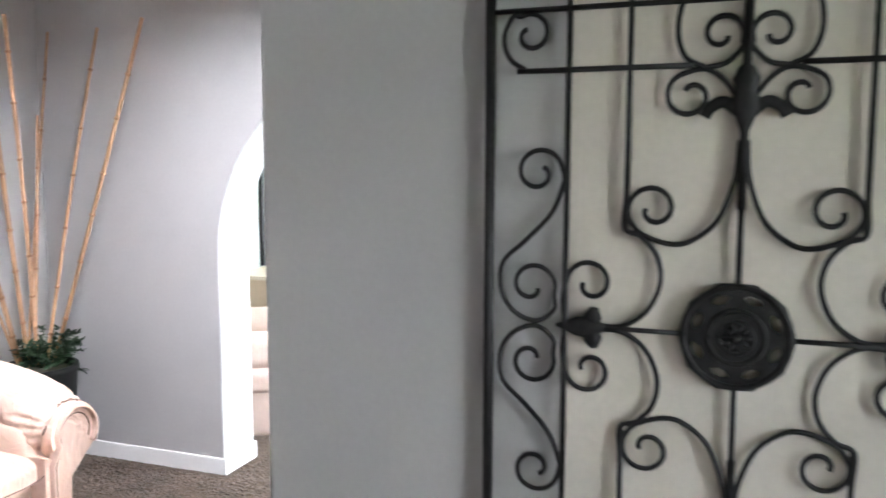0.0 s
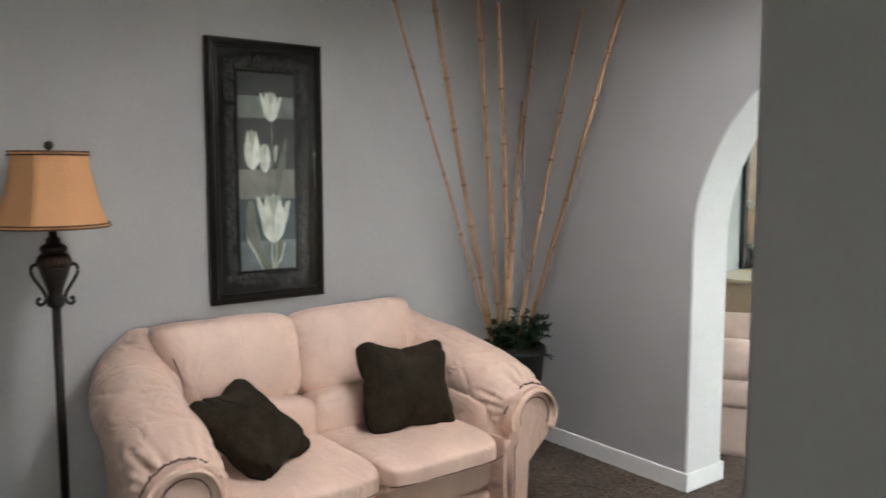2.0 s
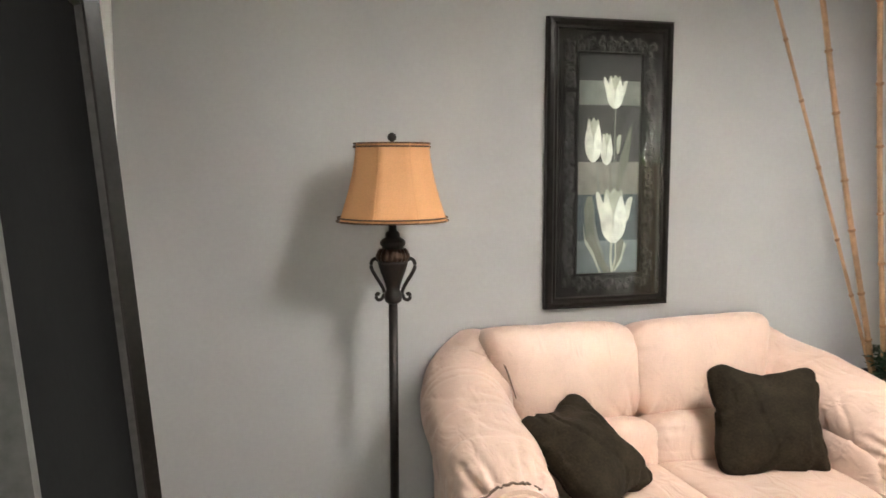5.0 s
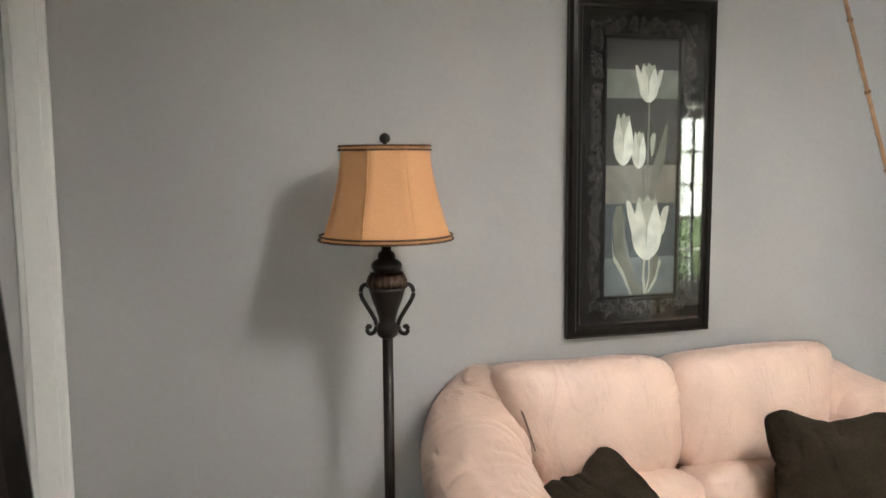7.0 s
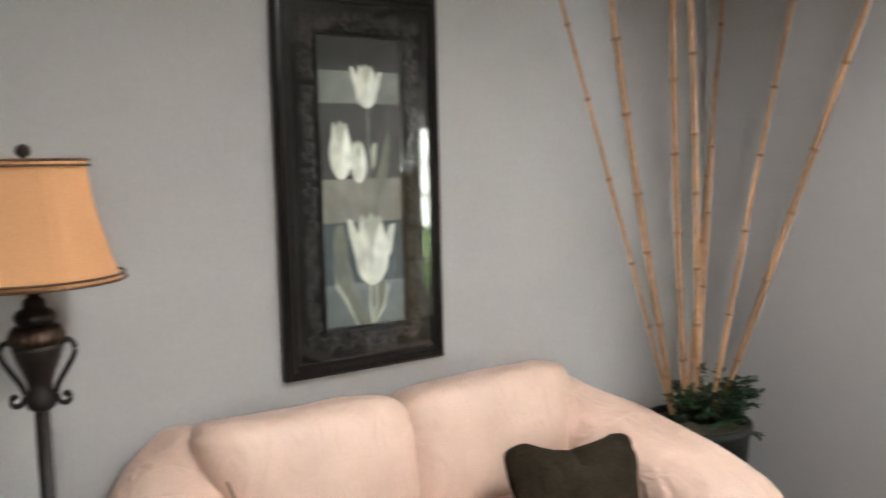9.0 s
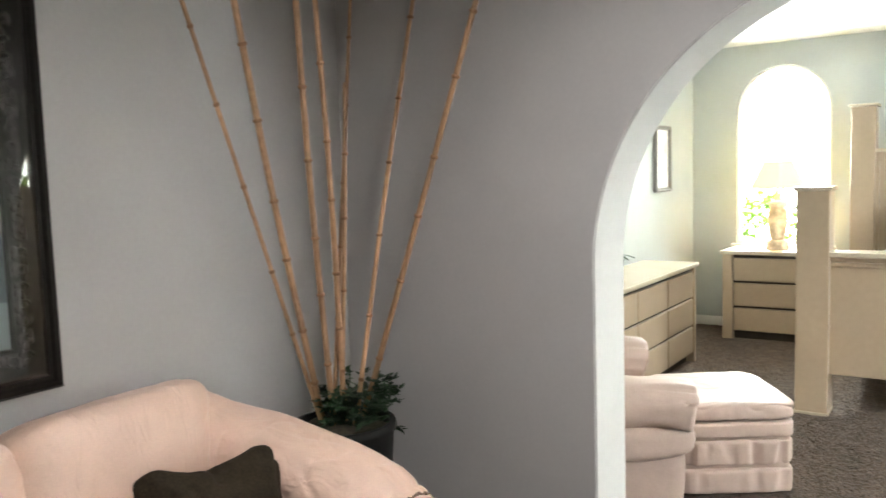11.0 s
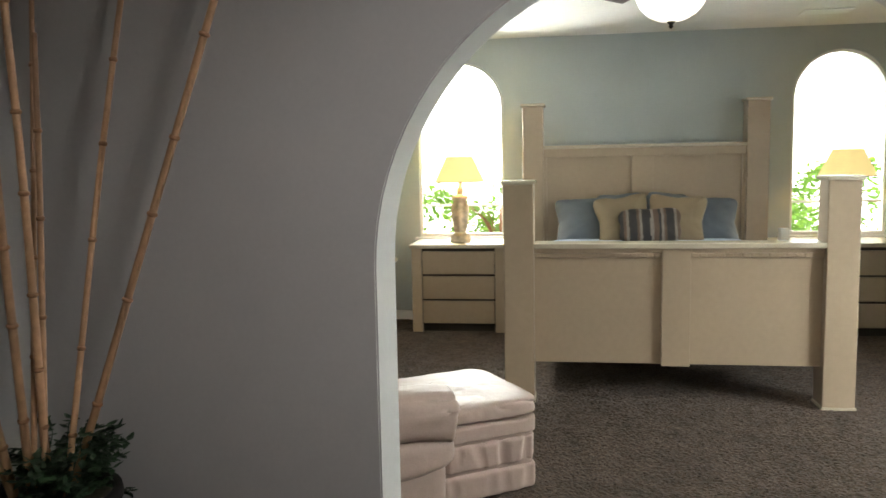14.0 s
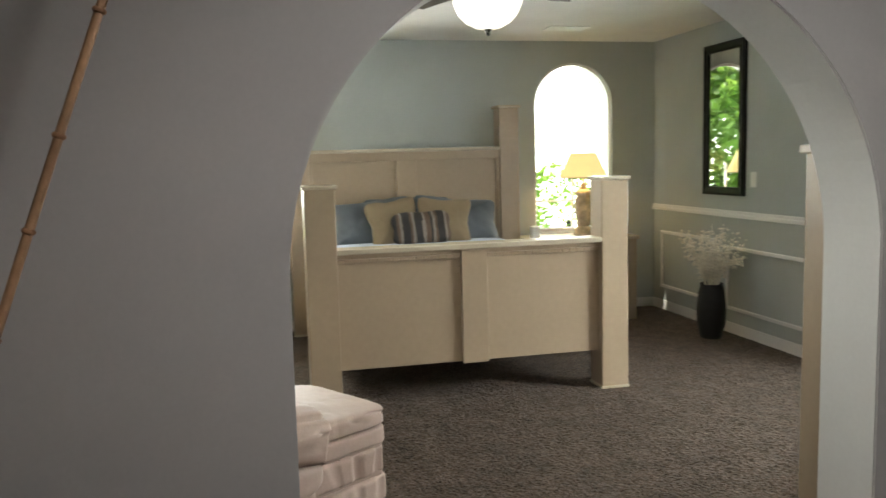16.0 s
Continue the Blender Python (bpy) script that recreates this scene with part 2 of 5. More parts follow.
def box(x0, x1, y0, y1, z0, z1, bevel=0.0, bm=None, seg=2):
    bm = bm or bmesh.new()
    r = bmesh.ops.create_cube(bm, size=1)
    vs = r["verts"]
    for v in vs:
        v.co = ((x0 + x1) / 2 + v.co.x * (x1 - x0), (y0 + y1) / 2 + v.co.y * (y1 - y0), (z0 + z1) / 2 + v.co.z * (z1 - z0))
    if bevel:
        es = list({e for v in vs for e in v.link_edges})
        bmesh.ops.bevel(bm, geom=es, offset=bevel, segments=seg, affect="EDGES", profile=0.5)
    return bm


def lathe(profile, seg=32, bm=None, wave=0, depth=0.0):
    """profile: (radius, height) from the bottom up."""
    bm = bm or bmesh.new()
    rings = []
    for r, z in profile:
        ring = []
        for i in range(seg):
            a = 2 * math.pi * i / seg
            k = 1 + depth * math.cos(wave * a) if wave else 1
            ring.append(bm.verts.new((r * k * math.cos(a), r * k * math.sin(a), z)))
        rings.append(ring)
    for a, b in zip(rings, rings[1:]):
        for i in range(seg):
            j = (i + 1) % seg
            bm.faces.new((a[i], a[j], b[j], b[i]))
    bm.faces.new(rings[0][::-1])
    bm.faces.new(rings[-1])
    return bm


def sweep(path, radii, seg=8, bm=None, up=(0, 0, 1), power=2.0, rough=0.0):
    """A tube along a path; radii: one (across, upward) pair, or one for each point."""
    bm = bm or bmesh.new()
    pts = [Vector(p) for p in path]
    if not isinstance(radii[0], (tuple, list)):
        radii = [radii] * len(pts)
    rings = []
    for i, p in enumerate(pts):
        d = (pts[min(i + 1, len(pts) - 1)] - pts[max(i - 1, 0)]).normalized()
        side = d.cross(Vector(up))
        if side.length < 1e-4:
            side = d.cross(Vector((1, 0, 0)))
        side.normalize()
        top = side.cross(d)
        ring = []
        for k in range(seg):
            a = 2 * math.pi * k / seg
            c, s = math.cos(a), math.sin(a)
            c, s = math.copysign(abs(c) ** (2 / power), c), math.copysign(abs(s) ** (2 / power), s)
            q = p + side * c * radii[i][0] + top * s * radii[i][1]
            if rough:
                q += (q - p) * rough * noise.noise(q * 7)
            ring.append(bm.verts.new(q))
        rings.append(ring)
    for a, b in zip(rings, rings[1:]):
        for k in range(seg):
            j = (k + 1) % seg
            bm.faces.new((a[k], a[j], b[j], b[k]))
    bm.faces.new(rings[0][::-1])
    bm.faces.new(rings[-1])
    return bm


def smooth_path(points, steps=8):
    """Catmull-Rom through the points."""
    p = [Vector(q) for q in points]
    p = [2 * p[0] - p[1], *p, 2 * p[-1] - p[-2]]
    out = []
    for i in range(1, len(p) - 2):
        for k in range(steps):
            t = k / steps
            out.append(0.5 * (2 * p[i] + (p[i + 1] - p[i - 1]) * t + (2 * p[i - 1] - 5 * p[i] + 4 * p[i + 1] - p[i + 2]) * t * t
                              + (3 * p[i] - p[i - 1] - 3 * p[i + 1] + p[i + 2]) * t ** 3))
    return out + [p[-2]]


def cushion(sx, sy, sz, square=4.0, rough=0.02, freq=5.0, n=14, seed=0, pinch=0.0, crown=0.0, crease=0.0):
    """A stuffed block: a rounded box of the full sizes given, with soft wrinkles."""
    bm = bmesh.new()
    bmesh.ops.create_cube(bm, size=2)
    bmesh.ops.subdivide_edges(bm, edges=bm.edges, cuts=n, use_grid_fill=True)
    for v in bm.verts:
        c = v.co
        k = (abs(c.x) ** square + abs(c.y) ** square + abs(c.z) ** square) ** (-1 / square)
        q = c * k
        if pinch:
            corner = abs(q.x * q.y)
            q.z *= 1 - pinch * max(abs(q.x), abs(q.y)) ** 3
            q.x *= 1 + 0.10 * corner - 0.06 * (1 - q.y ** 2)
            q.y *= 1 + 0.10 * corner - 0.06 * (1 - q.x ** 2)
        q.z += crown * (1 - q.x * q.x) * (1 - q.y * q.y) * (1 if q.z > 0 else 0)
        q = Vector((q.x * sx / 2, q.y * sy / 2, q.z * sz / 2))
        w = noise.noise(q * freq + Vector((seed * 7.3, seed * 3.1, 0))) + 0.5 * noise.noise(q * freq * 2.7 + Vector((0, seed, seed * 5)))
        if crease:
            g = Vector((q.x * 9, q.y * 5, q.z * 4)) + Vector((seed * 2.1, 0, seed))
            g += Vector((noise.noise(q * 4), noise.noise(q * 4 + Vector((3, 0, 0))), 0)) * 1.4
            w -= crease / max(rough, 1e-4) * max(0.0, 1 - abs(noise.noise(g)) * 7) ** 2
        v.co = q + q.normalized() * w * rough
    return bm


def outline(points, holes=()):
    """A flat face in the plane of x and y, with holes, as a bmesh."""
    bm = bmesh.new()
    for loop in (points, *holes):
        vs = [bm.verts.new((x, y, 0)) for x, y in loop]
        for a, b in zip(vs, vs[1:] + vs[:1]):
            bm.edges.new((a, b))
    bmesh.ops.triangle_fill(bm, use_beauty=True, edges=bm.edges)
    return bm


def slab(points, thick, holes=()):
    """outline() given a thickness along z."""
    bm = outline(points, holes)
    r = bmesh.ops.extrude_face_region(bm, geom=bm.faces[:])
    bmesh.ops.translate(bm, verts=[v for v in r["geom"] if isinstance(v, bmesh.types.BMVert)], vec=(0, 0, thick))
    return bm


def moved(bm, m):
    bmesh.ops.transform(bm, matrix=m, verts=bm.verts)
    return bm


# maps plane (x, y) to world (y, z) with thickness along +x, and to (x, z) with thickness along +y
TO_YZ = Matrix(((0, 0, 1, 0), (1, 0, 0, 0), (0, 1, 0, 0), (0, 0, 0, 1)))
TO_XZ = Matrix(((1, 0, 0, 0), (0, 0, 1, 0), (0, 1, 0, 0), (0, 0, 0, 1)))


def arch_loop(c, half, foot, spring, seg=24):
    pts = [(c - half, foot), (c + half, foot)]
    return pts + [(c + half * math.cos(math.pi * i / seg), spring + half * math.sin(math.pi * i / seg)) for i in range(seg + 1)]


# ---- structure ----
CREAM_Y = -0.118
structure("floor", box(-2.2, 8.3, -3.3, 3.4, -0.12, 0.0), M_CARPET, "wall-to-wall brown cut-pile carpet", "floor")
structure("ceiling", moved(slab([(-2.2, -3.3), (8.3, -3.3), (8.3, 3.4), (-2.2, 3.4)], 0.12, [[(FILL_X - 0.28, FILL_Y - 0.28), (FILL_X + 0.28, FILL_Y - 0.28), (FILL_X + 0.28, FILL_Y + 0.28), (FILL_X - 0.28, FILL_Y + 0.28)]]), Matrix.Translation((0, 0, CEIL))),
          M_CEIL, "white textured plaster ceiling with an added, unseen opening", "ceiling")

# unseen curb and opaque lid, added above the fill lamp to stop the sun
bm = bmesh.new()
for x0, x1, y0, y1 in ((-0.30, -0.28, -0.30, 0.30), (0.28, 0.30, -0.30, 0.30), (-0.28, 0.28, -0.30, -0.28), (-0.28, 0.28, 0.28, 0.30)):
    box(FILL_X + x0, FILL_X + x1, FILL_Y + y0, FILL_Y + y1, CEIL + 0.12, CEIL + 0.24, bm=bm)
structure("trim_added_opening_curb", bm, M_TRIM, "white painted curb of the added ceiling opening", "trim")
structure("trim_sun_blocking_lid", box(FILL_X - 0.32, FILL_X + 0.32, FILL_Y - 0.32, FILL_Y + 0.32, CEIL + 0.24, CEIL + 0.30, 0.025), M_PLASTIC, "opaque white lid over the added opening, blocking the sun", "trim")
structure("wall_sofa", box(-0.60, 2.985, 3.03, 3.15, 0, CEIL), M_WALL, "plain grey painted wall behind the loveseat", "wall")
ARCH_C, ARCH_R, ARCH_S = 1.045, 0.895, 1.135
arch = [(ARCH_C + ARCH_R, -0.01), *[(ARCH_C + ARCH_R * math.cos(math.pi * i / 40), ARCH_S + ARCH_R * math.sin(math.pi * i / 40)) for i in range(41)], (ARCH_C - ARCH_R, -0.01)]
wall_pts = [(3.15, 0), (3.15, CEIL), (-1.79, CEIL), (-1.79, 0), *[(y, max(z, 0)) for y, z in arch[::-1]]]
bm = moved(slab(wall_pts, 0.265), Matrix.Translation((2.985, 0, 0)) @ TO_YZ)
bmesh.ops.bevel(bm, geom=[e for e in bm.edges if len(e.link_faces) == 2 and e.calc_face_angle() > 1.2 and abs(e.verts[0].co.x - e.verts[1].co.x) < 1e-4
                          and all(0.14 < v.co.y < 1.95 for v in e.verts)], offset=0.005, segments=2, affect="EDGES")
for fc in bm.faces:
    # the inner faces of the archway are lighter than the wall
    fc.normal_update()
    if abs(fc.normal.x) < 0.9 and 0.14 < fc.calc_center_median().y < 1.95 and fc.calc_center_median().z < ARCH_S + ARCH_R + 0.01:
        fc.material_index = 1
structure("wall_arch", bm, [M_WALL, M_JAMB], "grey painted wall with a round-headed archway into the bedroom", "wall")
structure("wall_partition", box(1.235, 1.355, -3.2, 0.577, 0, CEIL, 0.012), M_WALL, "plain grey partition wall with a rounded end", "wall")
structure("wall_cream", box(1.228, 1.235, -3.2, CREAM_Y, 0, CEIL), M_CREAM, "cream painted stretch of the partition wall", "wall")
structure("wall_hall_side", box(-0.54, -0.42, 0.42, 3.03, 0, CEIL), M_WALL, "plain grey hall side wall", "wall")
structure("wall_hall_return", box(-2.2, -0.42, 0.30, 0.42, 0, CEIL), M_WALL, "plain grey hall return wall", "wall")
structure("wall_hall_west", box(-2.2, -2.08, -3.2, 0.30, 0, CEIL), M_WALL, "plain grey hall end wall", "wall")
loop = [(-1.25, 0.9), (0.05, 0.9), (0.05, 2.1), (-1.25, 2.1)]
structure("wall_hall_south", moved(slab([(-2.2, 0), (1.235, 0), (1.235, CEIL), (-2.2, CEIL)], 0.12, [loop]), Matrix.Translation((0, -3.2, 0)) @ TO_XZ),
          M_WALL, "plain grey hall wall with an added, unseen window", "wall")

structure("wall_bedroom_north", box(3.25, 8.1, 3.10, 3.25, 0, CEIL), M_BEDWALL, "sage grey bedroom wall behind the dresser", "wall")
WIN = [(2.327, "window_1"), (-0.856, "window_2")]
W_HALF, W_FOOT, W_SPRING = 0.382, 0.763, 1.92
holes = [arch_loop(c, W_HALF, W_FOOT, W_SPRING) for c, _ in WIN]
structure("wall_bedroom_east", moved(slab([(-1.79, 0), (3.25, 0), (3.25, CEIL), (-1.79, CEIL)], 0.16, holes), Matrix.Translation((7.92, 0, 0)) @ TO_YZ),
          M_BEDWALL, "sage grey bedroom wall with two round-headed windows", "wall")
DOOR_X0, DOOR_X1, DOOR_H = 3.85, 5.25, 2.05
structure("wall_bedroom_south", moved(slab([(1.355, 0), (DOOR_X0, 0), (DOOR_X0, DOOR_H), (DOOR_X1, DOOR_H), (DOOR_X1, 0), (8.08, 0), (8.08, CEIL), (1.355, CEIL)], 0.12),
                                      Matrix.Translation((0, -1.79, 0)) @ TO_XZ), M_BEDWALL, "sage grey bedroom wall with wainscot mouldings", "wall")


def baseboard(name, x0, x1, y0, y1):
    bm = box(x0, x1, y0, y1, 0, 0.088, 0.004)
    return structure(name, bm, M_TRIM, "white painted baseboard", "baseboard")


baseboard("baseboard_sofa", -0.30, 2.972, 3.017, 3.03)
baseboard("baseboard_arch_north", 2.972, 2.985, 1.927, 3.03)
baseboard("baseboard_jamb_north", 2.972, 3.263, 1.927, 1.940)
baseboard("baseboard_arch_back_north", 3.25, 3.263, 1.927, 3.10)
baseboard("baseboard_arch_south", 2.972, 2.985, -1.67, 0.163)
baseboard("baseboard_jamb_south", 2.972, 3.263, 0.150, 0.163)
baseboard("baseboard_arch_back_south", 3.25, 3.263, -1.67, 0.163)
baseboard("baseboard_bedroom_north", 3.263, 7.92, 3.087, 3.10)
baseboard("baseboard_bedroom_east", 7.907, 7.92, -1.67, 3.087)
baseboard("baseboard_bedroom_south", DOOR_X1 + 0.08, 7.907, -1.67, -1.657)
baseboard("baseboard_partition", 1.222, 1.235, CREAM_Y, 0.577)

# door casing at the hall end of the sofa wall
bm = box(-0.42, -0.313, 3.005, 3.03, 0, 2.2, 0.006)
box(-0.40, -0.335, 2.996, 3.005, 0, 2.2, 0.003, bm)
structure("trim_door_casing", bm, M_TRIM, "white painted moulded door casing", "trim")


def window(c, name):
    top = tagged(new(name, mesh(name, moved(slab(arch_loop(c, W_HALF, W_FOOT, W_SPRING), 0.04, [arch_loop(c, W_HALF - 0.022, W_FOOT + 0.03, W_SPRING)]),
                                            Matrix.Translation((7.945, 0, 0)) @ TO_YZ), M_TRIM)), "white round-headed window", "window", kind="structure")
    part("window_sill", box(7.885, 7.945, c - W_HALF - 0.04, c + W_HALF + 0.04, W_FOOT - 0.03, W_FOOT, 0.006), M_TRIM, top)
    part("muntin", box(7.95, 7.975, c - W_HALF + 0.03, c + W_HALF - 0.03, 1.035, 1.055, 0.003), M_TRIM, top)
    part("muntin", box(7.95, 7.975, c - 0.01, c + 0.01, W_FOOT + 0.03, 1.35, 0.003), M_TRIM, top)
    p = part("pane", moved(outline(arch_loop(c, W_HALF - 0.03, W_FOOT + 0.03, W_SPRING)), Matrix.Translation((7.963, 0, 0)) @ TO_YZ), M_GLASS, top)
    p.visible_shadow = False


for c, name in WIN:
    window(c, name)

# hall window behind the walker, unseen, added for the hall's fill light
bm = moved(slab([(-1.25, 0.9), (0.05, 0.9), (0.05, 2.1), (-1.25, 2.1)], 0.04, [[(-1.2, 0.95), (0.0, 0.95), (0.0, 2.05), (-1.2, 2.05)]]), Matrix.Translation((0, -3.14, 0)) @ TO_XZ)
structure("window_added", bm, M_TRIM, "white frame of the added, unseen hall window", "window")

# french doors to the patio
fd = structure("door_1", moved(slab([(DOOR_X0, 0), (DOOR_X0, DOOR_H), (DOOR_X1, DOOR_H), (DOOR_X1, 0)], 0.08,
                                    [[(DOOR_X0 + 0.05, 0.02), (DOOR_X0 + 0.05, DOOR_H - 0.05), (DOOR_X1 - 0.05, DOOR_H - 0.05), (DOOR_X1 - 0.05, 0.02)]]),
                               Matrix.Translation((0, -1.76, 0)) @ TO_XZ), M_TRIM, "white glazed french doors to the patio", "door")
for k in range(2):
    a = DOOR_X0 + 0.055 + k * 0.65
    b = a + 0.64
    leaf = part("door_leaf", moved(slab([(a, 0.02), (b, 0.02), (b, 1.99), (a, 1.99)], 0.04, [[(a + 0.1, 0.24), (b - 0.1, 0.24), (b - 0.1, 1.88), (a + 0.1, 1.88)]]),
                                   Matrix.Translation((0, -1.74, 0)) @ TO_XZ), M_TRIM, fd)
    for i in range(1, 5):
        z = 0.24 + i * 1.64 / 5
        part("muntin", box(a + 0.1, b - 0.1, -1.735, -1.705, z - 0.016, z + 0.016), M_TRIM, leaf)
    for i in range(1, 3):
        x = a + 0.1 + i * 0.44 / 3
        part("muntin", box(x - 0.014, x + 0.014, -1.733, -1.707, 0.24, 1.88), M_TRIM, leaf)
    p = part("pane", box(a + 0.1, b - 0.1, -1.722, -1.718, 0.24, 1.88), M_GLASS, leaf)
    p.visible_shadow = False

# wainscot mouldings and chair rail on the south bedroom wall
bm = box(DOOR_X1 + 0.08, 7.92, -1.67, -1.645, 0.935, 0.965, 0.006)
box(DOOR_X1 + 0.08, 7.92, -1.67, -1.655, 0.965, 0.99, 0.004, bm)
structure("trim_chair_rail", bm, M_TRIM, "white moulded chair rail", "trim")


def moulding(x0, x1, z0, z1):
    bm = bmesh.new()
    for a in ((x0, x1, z0, z0 + 0.028), (x0, x1, z1 - 0.028, z1), (x0, x0 + 0.028, z0 + 0.028, z1 - 0.028), (x1 - 0.028, x1, z0 + 0.028, z1 - 0.028)):
        box(a[0], a[1], -1.67, -1.652, a[2], a[3], 0.005, bm)
    structure("trim_panel_moulding", bm, M_TRIM, "white rectangular wall panel moulding", "trim")


moulding(6.86, 7.76, 0.21, 0.745)
moulding(5.55, 6.68, 0.19, 0.705)

# ---- sitting room things ----


def loveseat():
    s = thing("loveseat", (1.45, 2.55, 0), "pinkish-beige leather loveseat with pillow-top arms", "sofa")
    part("base", box(-0.66, 0.66, -0.36, 0.40, 0.05, 0.25, 0.03), M_LEATHER, s, smooth=True)
    part("back_frame", box(-0.66, 0.66, 0.30, 0.44, 0.05, 0.72, 0.05, seg=4), M_LEATHER, s, smooth=True)
    for i, x in enumerate((-0.270, 0.270)):
        bm = cushion(0.542, 0.83, 0.13, 7, 0.005, 4, 50, i + 1, crown=0.10, crease=0.0012)
        for v in bm.verts:
            # thin lip over the front roll, with a dip where the sitter's weight went
            f = max(0.0, min(1.0, (-v.co.y - 0.14) / 0.26))
            if v.co.z < 0:
                v.co.z *= 1 - 0.66 * f
            else:
                v.co.z -= 0.012 * math.exp(-((v.co.x / 0.17) ** 2 + ((v.co.y - 0.02) / 0.2) ** 2))
            v.co.z -= 0.014 * f * f
            # shallow draws running back from the front seam
            v.co.z -= 0.0035 * f * max(0.0, noise.noise(Vector((v.co.x * 22, i * 3.0, v.co.y * 2))))
        seat = part("seat_cushion", bm, M_LEATHER, s, smooth=True, at=pose(x, -0.095, 0.372, -1.2))
        piping = smooth_path([(-0.262, -0.392, -0.022), (-0.2, -0.409, -0.025), (0.0, -0.411, -0.026), (0.2, -0.409, -0.025), (0.262, -0.392, -0.022)], 8)
        part("seam", sweep(piping, (0.004, 0.003), 6), M_SEAM, seat, "dark stitched seam under the lip")
        roll = cushion(0.532, 0.19, 0.125, 4.4, 0.004, 7, 48, i + 5, crease=0.002)
        for v in roll.verts:
            if v.co.y < 0:
                # slack folds pulled slantwise, deeper on one seat
                g = v.co.x * 17 + v.co.z * 26 + 1.6 * noise.noise(v.co * 9 + Vector((i * 4, 0, 0)))
                v.co.y += (0.012 if i == 0 else 0.003) * max(0.0, math.sin(g)) ** 3 * max(0.0, 1 - (v.co.z / 0.062) ** 2)
        part("front_roll", roll, M_LEATHER, s, smooth=True, at=pose(x, -0.362, 0.276))
        part("front_panel", cushion(0.532, 0.12, 0.165, 6, 0.003, 6, 26, i + 8, crease=0.001), M_LEATHER, s, smooth=True, at=pose(x, -0.372, 0.128))
    for i, x in enumerate((-0.283, 0.283)):
        bm = cushion(0.605, 0.27, 0.37, 4.6, 0.008, 4, 64, i + 11, crease=0.0012)
        inner = 1 if x < 0 else -1
        for v in bm.verts:
            u, w = v.co.x / 0.302, v.co.z / 0.185
            out, mid = -u * inner, u * inner
            v.co.y -= 0.046 * (1 - u * u) * (1 - 0.5 * w * w)
            if v.co.y < 0.02:
                # long pulls fanning up from the lower inner corner, short gathers along the bottom seam and the inner edge
                fan = math.atan2(v.co.z + 0.21, (v.co.x - inner * 0.26) * -inner)
                far = math.hypot(v.co.z + 0.21, v.co.x - inner * 0.26)
                v.co.y += 0.010 * max(0.0, math.sin(fan * 11 + 2.0 * noise.noise(v.co * 3 + Vector((i, 0, 0))))) ** 2 * max(0.0, 1 - far / 0.34) * min(1.0, far / 0.05)
                low = max(0.0, (-w - 0.35) / 0.65)
                v.co.y += 0.007 * low * max(0.0, noise.noise(Vector((v.co.x * 26, i * 5.0, w)))) * 2
                side = max(0.0, (mid - 0.55) / 0.45)
                v.co.y += 0.006 * side * max(0.0, noise.noise(Vector((i * 2.0, v.co.z * 24, 1.0)))) * 2
            v.co.z += 0.034 * max(0.0, out) ** 3 * max(0.0, w) - 0.016 * (1 - u * u) * max(0.0, -w) - 0.010 * max(0.0, mid) ** 4 * max(0.0, w)
            v.co.x += inner * 0.085 * max(0.0, out) ** 2 * max(0.0, min(1.0, (0.7 - w) / 1.5))
        back = part("back_cushion", bm, M_LEATHER, s, smooth=True, at=pose(x, 0.265, 0.692, -13, 0, 2 if x < 0 else -2))
        # stitched seam where the cushion meets the wing
        if i == 0:
            line = smooth_path([(-inner * 0.272, -0.040, 0.168), (-inner * 0.262, -0.085, 0.13), (-inner * 0.240, -0.125, 0.05), (-inner * 0.215, -0.140, -0.06)], 8)
            part("seam", sweep(line, [(0.0075 * (1 - 0.75 * k / len(line)),) * 2 for k in range(len(line))], 6), M_SEAM, back, "dark seam beside the wing")
        lum = cushion(0.588, 0.25, 0.228, 4.0, 0.006, 6, 50, i + 21, crease=0.0015)
        for v in lum.verts:
            side = max(0.0, (abs(v.co.x) / 0.287 - 0.5) / 0.5)
            if v.co.y < 0:
                v.co.y += 0.014 * side * max(0.0, noise.noise(Vector((math.copysign(2.0, v.co.x), v.co.z * 26, i * 3.0)))) * 2
                v.co.y += 0.005 * max(0.0, v.co.z / 0.095) * max(0.0, noise.noise(Vector((v.co.x * 28, i * 7.0, 0)))) * 2
        part("lumbar_roll", lum, M_LEATHER, s, smooth=True, at=pose(x * 0.975, 0.104, 0.460, -8))
    for sg in (-1, 1):
        cx, cz, r = sg * 0.705, 0.482, 0.122
        # pillow-top pad: gathered on to the scroll at the front, swelling out behind it, running back under the wing
        spine = smooth_path([(sg * 0.703, -0.425, cz + 0.002), (sg * 0.700, -0.38, 0.500), (sg * 0.695, -0.27, 0.552), (sg * 0.685, -0.10, 0.593), (sg * 0.672, 0.08, 0.625), (sg * 0.645, 0.22, 0.638), (sg * 0.60, 0.32, 0.66)], 18)
        n = len(spine)
        radii = []
        for k in range(n):
            f = k / (n - 1)
            swell = min(1, f / 0.12) ** 0.42
            e = min(1, (1.02 - f) / 0.14) ** 0.5
            radii.append(((r - 0.002 + 0.034 * swell) * e, (r - 0.004 + (0.004 + 0.022 * f) * swell) * e))
        bm = sweep(spine, radii, 96, up=(0, 0, 1), power=2.2)
